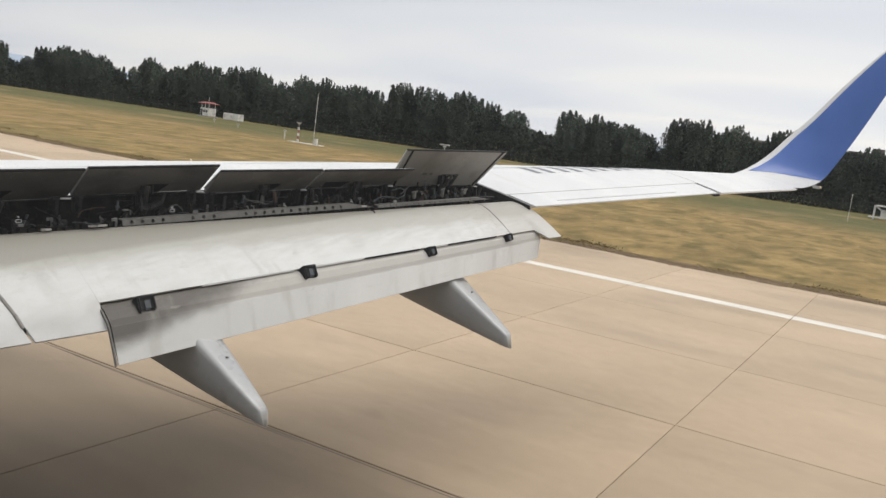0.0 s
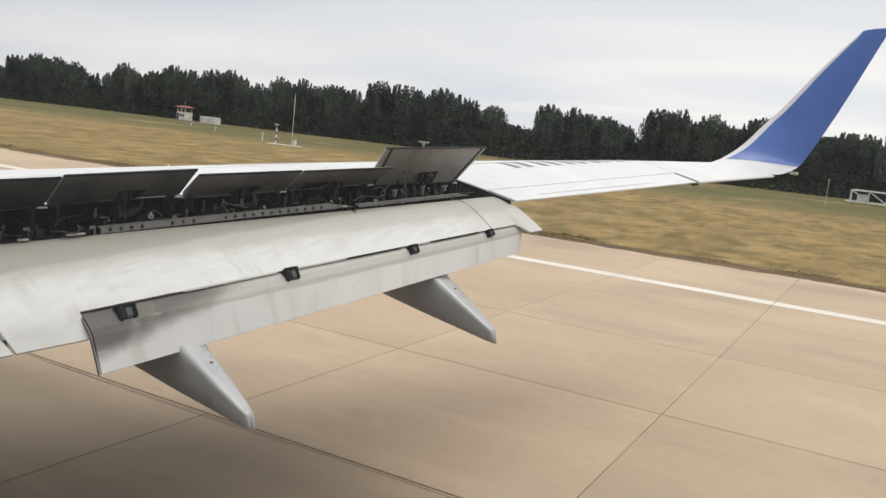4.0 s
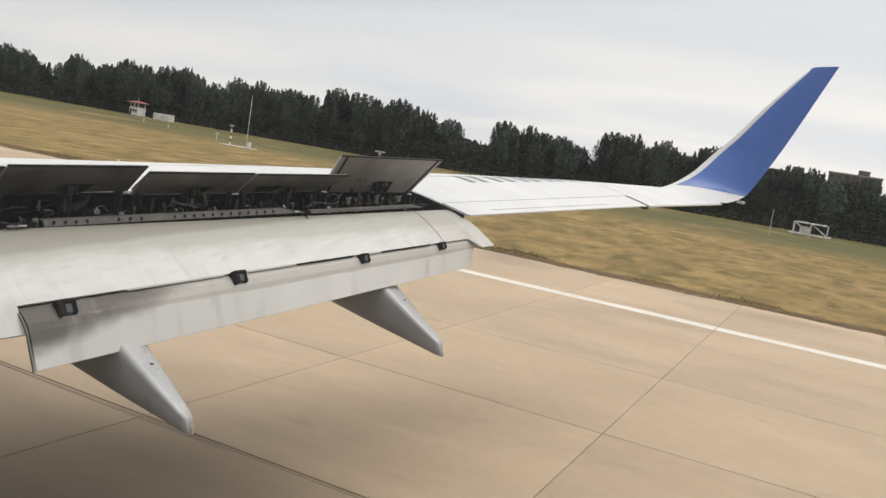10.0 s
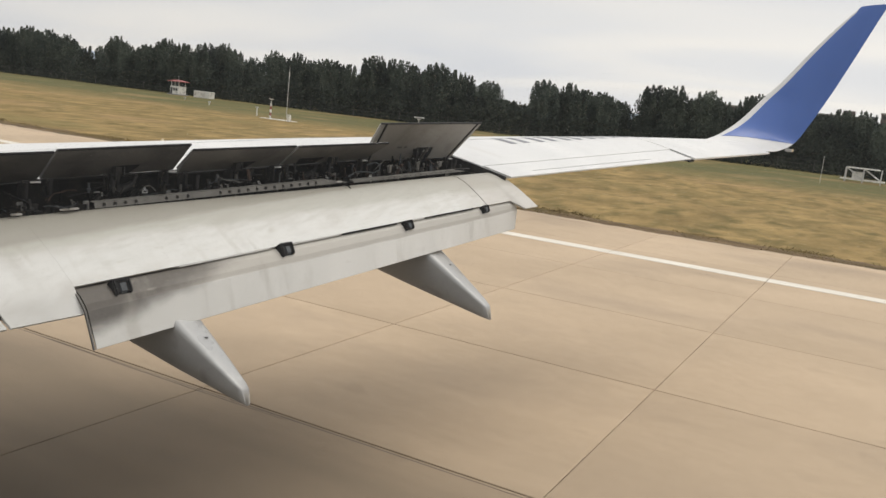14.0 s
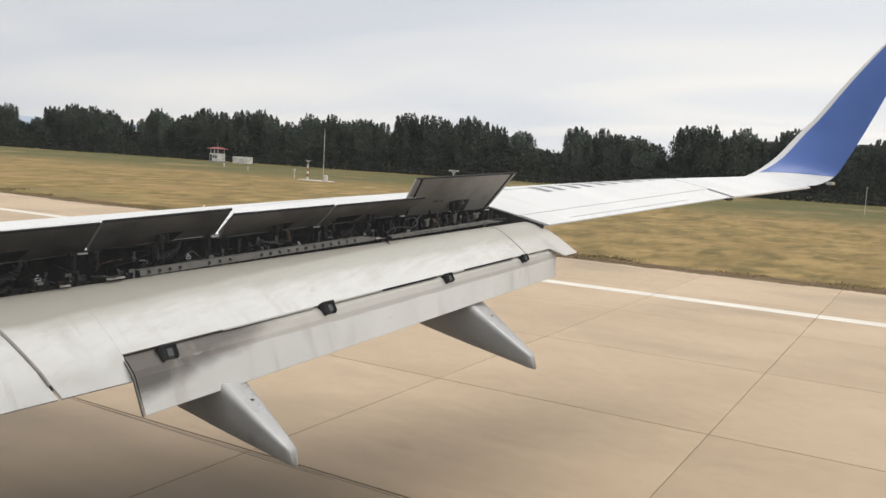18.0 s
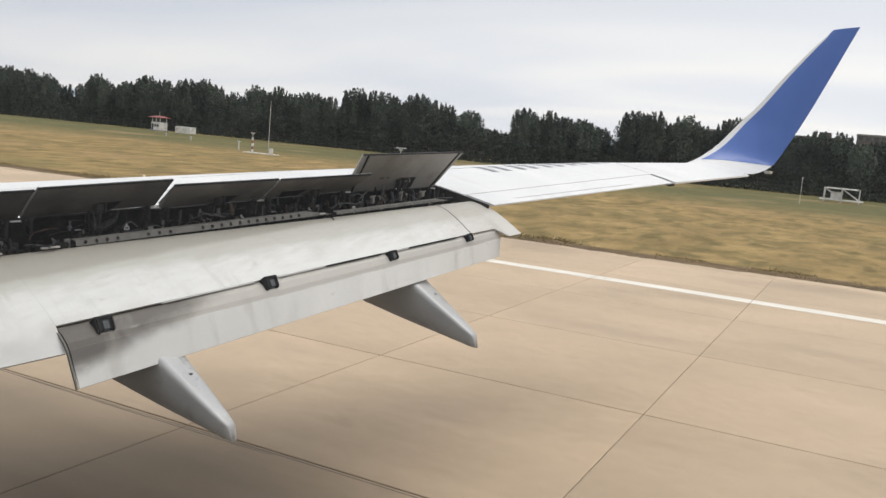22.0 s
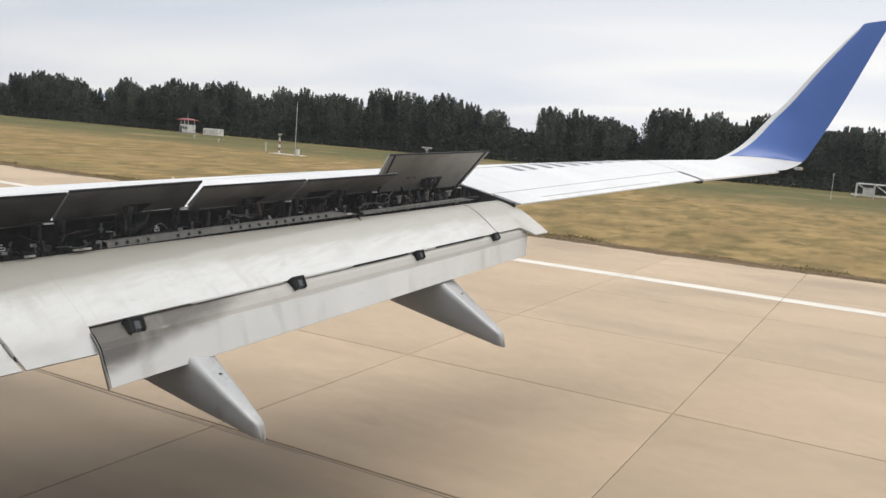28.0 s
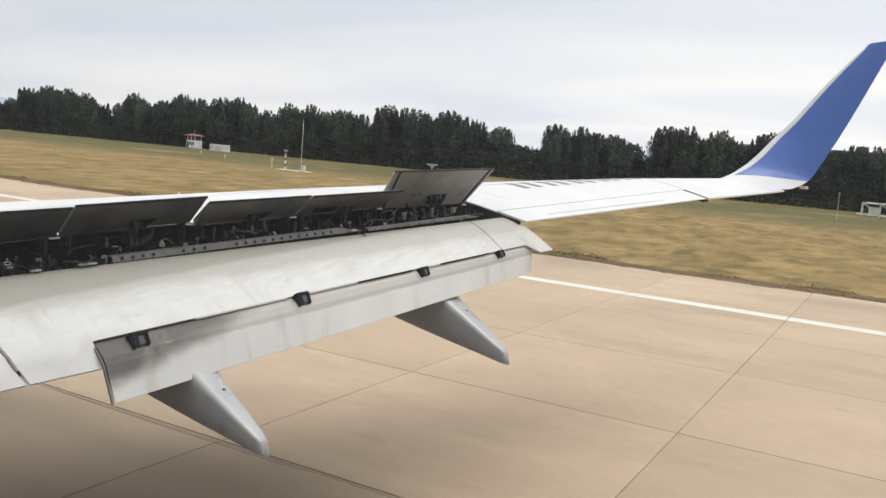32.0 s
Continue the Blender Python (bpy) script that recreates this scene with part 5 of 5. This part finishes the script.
# undergrowth kept tall: the lower crowns' shade is put into its dark leaves
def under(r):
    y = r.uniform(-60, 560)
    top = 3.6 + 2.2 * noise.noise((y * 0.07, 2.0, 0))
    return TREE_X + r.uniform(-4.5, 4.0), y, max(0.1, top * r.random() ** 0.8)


def low_scrub(r):
    y = r.uniform(-60, 460)
    return TREE_X - 4.5 + r.uniform(-1.0, 1.5), y, 1.5 * r.random() * (0.7 + 0.5 * noise.noise((y * 0.2, 6.0, 0)))


def behind(r):
    y = r.uniform(-60, 700)
    top = 5.4 + 1.6 * noise.noise((y * 0.035, 4.0, 0)) + 1.0 * noise.noise((y * 0.3, 4.0, 3))
    if y < 26:
        top *= 0.75
    return TREE_X + 10 + r.uniform(-3, 7), y, max(0.1, top * r.random() ** 0.7)


leaf_belt("undergrowth", 60000, 8, under, 0.15, 0.42, SHRUB, "dense undergrowth, raised and dark for the shade on the lower crowns", "undergrowth")
leaf_belt("scrub", 26000, 12, low_scrub, 0.12, 0.34, SHRUB, "dark low scrub along the foot of the trees", "scrub")
leaf_belt("far_wood", 90000, 9, behind, 0.22, 0.55, SHRUB, "dark wood behind the front row of trees", "wood")

# far hazy ridge
bm = bmesh.new()
rows = []
for i in range(90):
    a = radians(-20 + 1.3 * i)
    h = 30 + 70 * max(0, noise.noise((i * 0.09, 0.5, 0)) + 0.25) + 15 * noise.noise((i * 0.4, 0.5, 0))
    d = 4300
    rows.append([V(d * math.cos(a), d * math.sin(a), -5), V((d + 60) * math.cos(a), (d + 60) * math.sin(a), max(10, h))])
add_slab(bm, rows, (20, 20, 0))
ridge = new("backdrop", finish("backdrop", bm, RIDGE, 60))
tagged(ridge, "hazy blue hills on the horizon", "hills", kind="structure")


# ---------------------------------------------------------------- buildings beyond the trees
def block(x, y0, y1, h, floors, bays):
    t = thing("apartment_building", "red-brown apartment block with rows of windows behind the trees", "building", "blocks beyond the trees")
    bm = bmesh.new()
    add_box(bm, (x + 9, (y0 + y1) / 2, h / 2 - 0.05), (18, y1 - y0, h))
    wall = part("wall", bm, BRICK, t)
    bm = bmesh.new()
    add_box(bm, (x + 9, (y0 + y1) / 2, h + 0.3), (18.6, y1 - y0 + 0.6, 0.7))
    roof = part("roof", bm, ROOF_GREY, t)
    bm = bmesh.new()
    add_box(bm, (x + 8, y0 + (y1 - y0) * 0.35, h + 1.8), (6, 5, 2.6))
    part("lift_house", bm, BRICK, roof)
    for f in range(floors):
        for b in range(bays):
            yy = y0 + (y1 - y0) * (b + 0.5) / bays
            zz = h * (f + 0.55) / floors
            bm = bmesh.new()
            add_box(bm, (x - 0.05, yy, zz), (0.3, (y1 - y0) / bays * 0.55, h / floors * 0.52))
            part("window", bm, PANE, t)
    return t


block(430, 16, 34, 18.5, 6, 6)
block(440, -14, 9, 21.5, 7, 7)
block(430, 58, 82, 18.5, 6, 7)

# ---------------------------------------------------------------- airfield equipment in the grass
hut = thing("watch_hut", "small white two-storey watch hut with a red roof", "hut")
HX, HY, HS = 128.5, 129.6, 0.82


def hut_box(c, d, bevel=0.0):
    b = bmesh.new()
    add_box(b, V(HX, HY, 0) + V(*c) * HS, V(*d) * HS, bevel=bevel)
    return b


part("wall", hut_box((0, 0, 1.0), (2.5, 2.9, 2.2), 0.04), HUT_WHITE, hut)
part("plinth", hut_box((0, 0, 0.05), (3.4, 3.9, 0.25)), ROOF_GREY, hut)
cab = part("lookout", hut_box((0, 0, 2.6), (2.1, 2.5, 1.1), 0.03), PANE, hut, "dark glazed lookout")
bm = bmesh.new()
add_rings(bm, [[V(HX + a * k * HS, HY + b * k * HS, z * HS) for a, b in ((-1.7, -2.0), (1.7, -2.0), (1.7, 2.0), (-1.7, 2.0))] for k, z in ((1.0, 3.12), (1.0, 3.26), (0.3, 3.62))])
part("roof", bm, RED, hut, "low red roof")
for a, b in ((-1.02, -1.22), (1.02, -1.22), (1.02, 1.22), (-1.02, 1.22), (-1.04, 0.0)):
    part("corner_post", hut_box((a, b, 2.6), (0.14, 0.14, 1.12)), HUT_WHITE, cab)
for yy in (-0.75, 0.1):
    part("window", hut_box((-1.26, yy, 1.25), (0.06, 0.6, 0.6)), PANE, hut)
part("door", hut_box((-1.26, 0.95, 0.95), (0.06, 0.6, 1.6)), PANE, hut, "dark door")
bm = bmesh.new()
add_tube(bm, (HX, HY, 2.9), (HX, HY, 3.9), 0.03, 6)
part("aerial", bm, GALV, hut)

box = thing("equipment_container", "long pale equipment container on the grass", "container")
bm = bmesh.new()
add_box(bm, (128.6, 122.6, 0.62), (1.7, 4.0, 1.36), bevel=0.05)
body = part("body", bm, HUT_WHITE, box)
for k in range(9):
    bm = bmesh.new()
    add_box(bm, (127.73, 120.9 + 0.43 * k, 0.62), (0.05, 0.09, 1.15))
    part("rib", bm, HUT_WHITE, body)


def striped_post(name, label, category, x, y, h, r, bands, top, second=RED):
    t = thing(name, label, category)
    for k in range(bands):
        bm = bmesh.new()
        add_tube(bm, (x, y, -0.05 + h * k / bands), (x, y, -0.05 + h * (k + 1) / bands), r, 8)
        part("band", bm, HUT_WHITE if k % 2 == 0 else second, t)
    bm = bmesh.new()
    top(bm, x, y, h)
    part("head", bm, GALV, t)
    return t


def dish_head(b, x, y, h):
    add_tube(b, (x, y, h - 0.05), (x, y, h + 0.35), 0.04, 6)
    add_tube(b, (x, y, h + 0.32), (x, y, h + 0.50), 0.12, 10, 0.34)


striped_post("weather_mast", "short red and white post with a dish head", "mast", 81.0, 66.0, 1.8, 0.12, 5, dish_head)
striped_post("wind_mast", "tall thin lattice mast with pale bands", "mast", 79.0, 62.0, 5.6, 0.035, 9, lambda b, x, y, h: add_tube(b, (x, y, h - 0.1), (x, y, h + 0.5), 0.02, 5), GALV)
bm = bmesh.new()
add_box(bm, (79.0, 61.6, 0.35), (0.36, 0.36, 0.8), bevel=0.03)
cabinet = new("mast_cabinet", finish("mast_cabinet", bm, HUT_WHITE))
tagged(cabinet, "white equipment cabinet at the foot of a mast", "cabinet")
bm = bmesh.new()
add_box(bm, (80.0, 63.9, -0.02), (1.2, 4.6, 0.06))
pad = new("equipment_pad", finish("equipment_pad", bm, HUT_WHITE))
tagged(pad, "pale concrete pad under the weather masts", "pad")
for px, py, ph in ((83.0, 69.8, 1.0), (97.0, 91.0, 0.45), (104.0, 103.0, 0.4), (108.0, 62.0, 0.4)):
    striped_post("marker_post", "small white marker post in the grass", "post", px, py, ph, 0.07, 1, lambda b, x, y, h: add_box(b, (x, y, h), (0.2, 0.3, 0.18)))
striped_post("lamp_post", "thin pale post with a flat lamp head", "post", 95.0, 53.7, 1.8, 0.05, 1, lambda b, x, y, h: (add_box(b, (x, y, h + 0.08), (0.5, 1.3, 0.16), bevel=0.03), add_box(b, (x, y, h - 0.15), (0.2, 0.4, 0.2))))
striped_post("warning_post", "thin pale post with a red lamp on top", "post", 101.0, 6.7, 2.7, 0.022, 1, lambda b, x, y, h: add_tube(b, (x, y, h - 0.05), (x, y, h + 0.12), 0.06, 8))

frame_box = thing("equipment_stand", "white metal equipment stand with a stepped frame", "stand")
FX, FY = 118.0, 3.1
for a in (-0.9, 0.9):
    for b in (-2.0, 0.0, 2.0):
        bm = bmesh.new()
        add_box(bm, (FX + a, FY + b, 0.85), (0.14, 0.14, 1.8))
        part("post", bm, GALV, frame_box)
    for b in (-1.0, 1.0):
        bm = bmesh.new()
        add_tube(bm, (FX + a, FY + b - 0.95, 0.4), (FX + a, FY + b + 0.95, 1.65), 0.05, 6)
        part("brace", bm, GALV, frame_box)
for z, l in ((0.28, 5.0), (1.7, 3.6)):
    bm = bmesh.new()
    add_box(bm, (FX, FY, z), (2.1, l, 0.14))
    part("platform", bm, HUT_WHITE, frame_box)
bm = bmesh.new()
add_box(bm, (FX, FY + 0.6, 0.8), (1.0, 1.3, 0.9), bevel=0.03)
part("cabinet", bm, HUT_WHITE, frame_box)

# runway edge lamps and small markers
for y in (34.0, 94.0, 154.0):
    t = thing("edge_lamp", "small runway edge lamp on a short stem", "lamp", "runway edge lamps")
    bm = bmesh.new()
    add_tube(bm, (EDGE + 1.4, y, -0.06), (EDGE + 1.4, y, 0.22), 0.04, 8)
    part("stem", bm, GALV, t)
    bm = bmesh.new()
    add_tube(bm, (EDGE + 1.4, y, 0.22), (EDGE + 1.4, y, 0.38), 0.09, 10, 0.05)
    part("dome", bm, GLASS_LAMP, t)
# boundary fence in front of the trees
fence = thing("boundary_fence", "thin grey boundary fence at the foot of the trees", "fence")
for k in range(70):
    bm = bmesh.new()
    add_box(bm, (TREE_X - 6.5, -30 + 5.0 * k, 0.9), (0.10, 0.10, 1.9))
    part("post", bm, FENCE, fence)
for z in (0.5, 1.1, 1.7):
    bm = bmesh.new()
    add_box(bm, (TREE_X - 6.5, 145, z), (0.03, 350, 0.04))
    part("rail", bm, FENCE, fence)
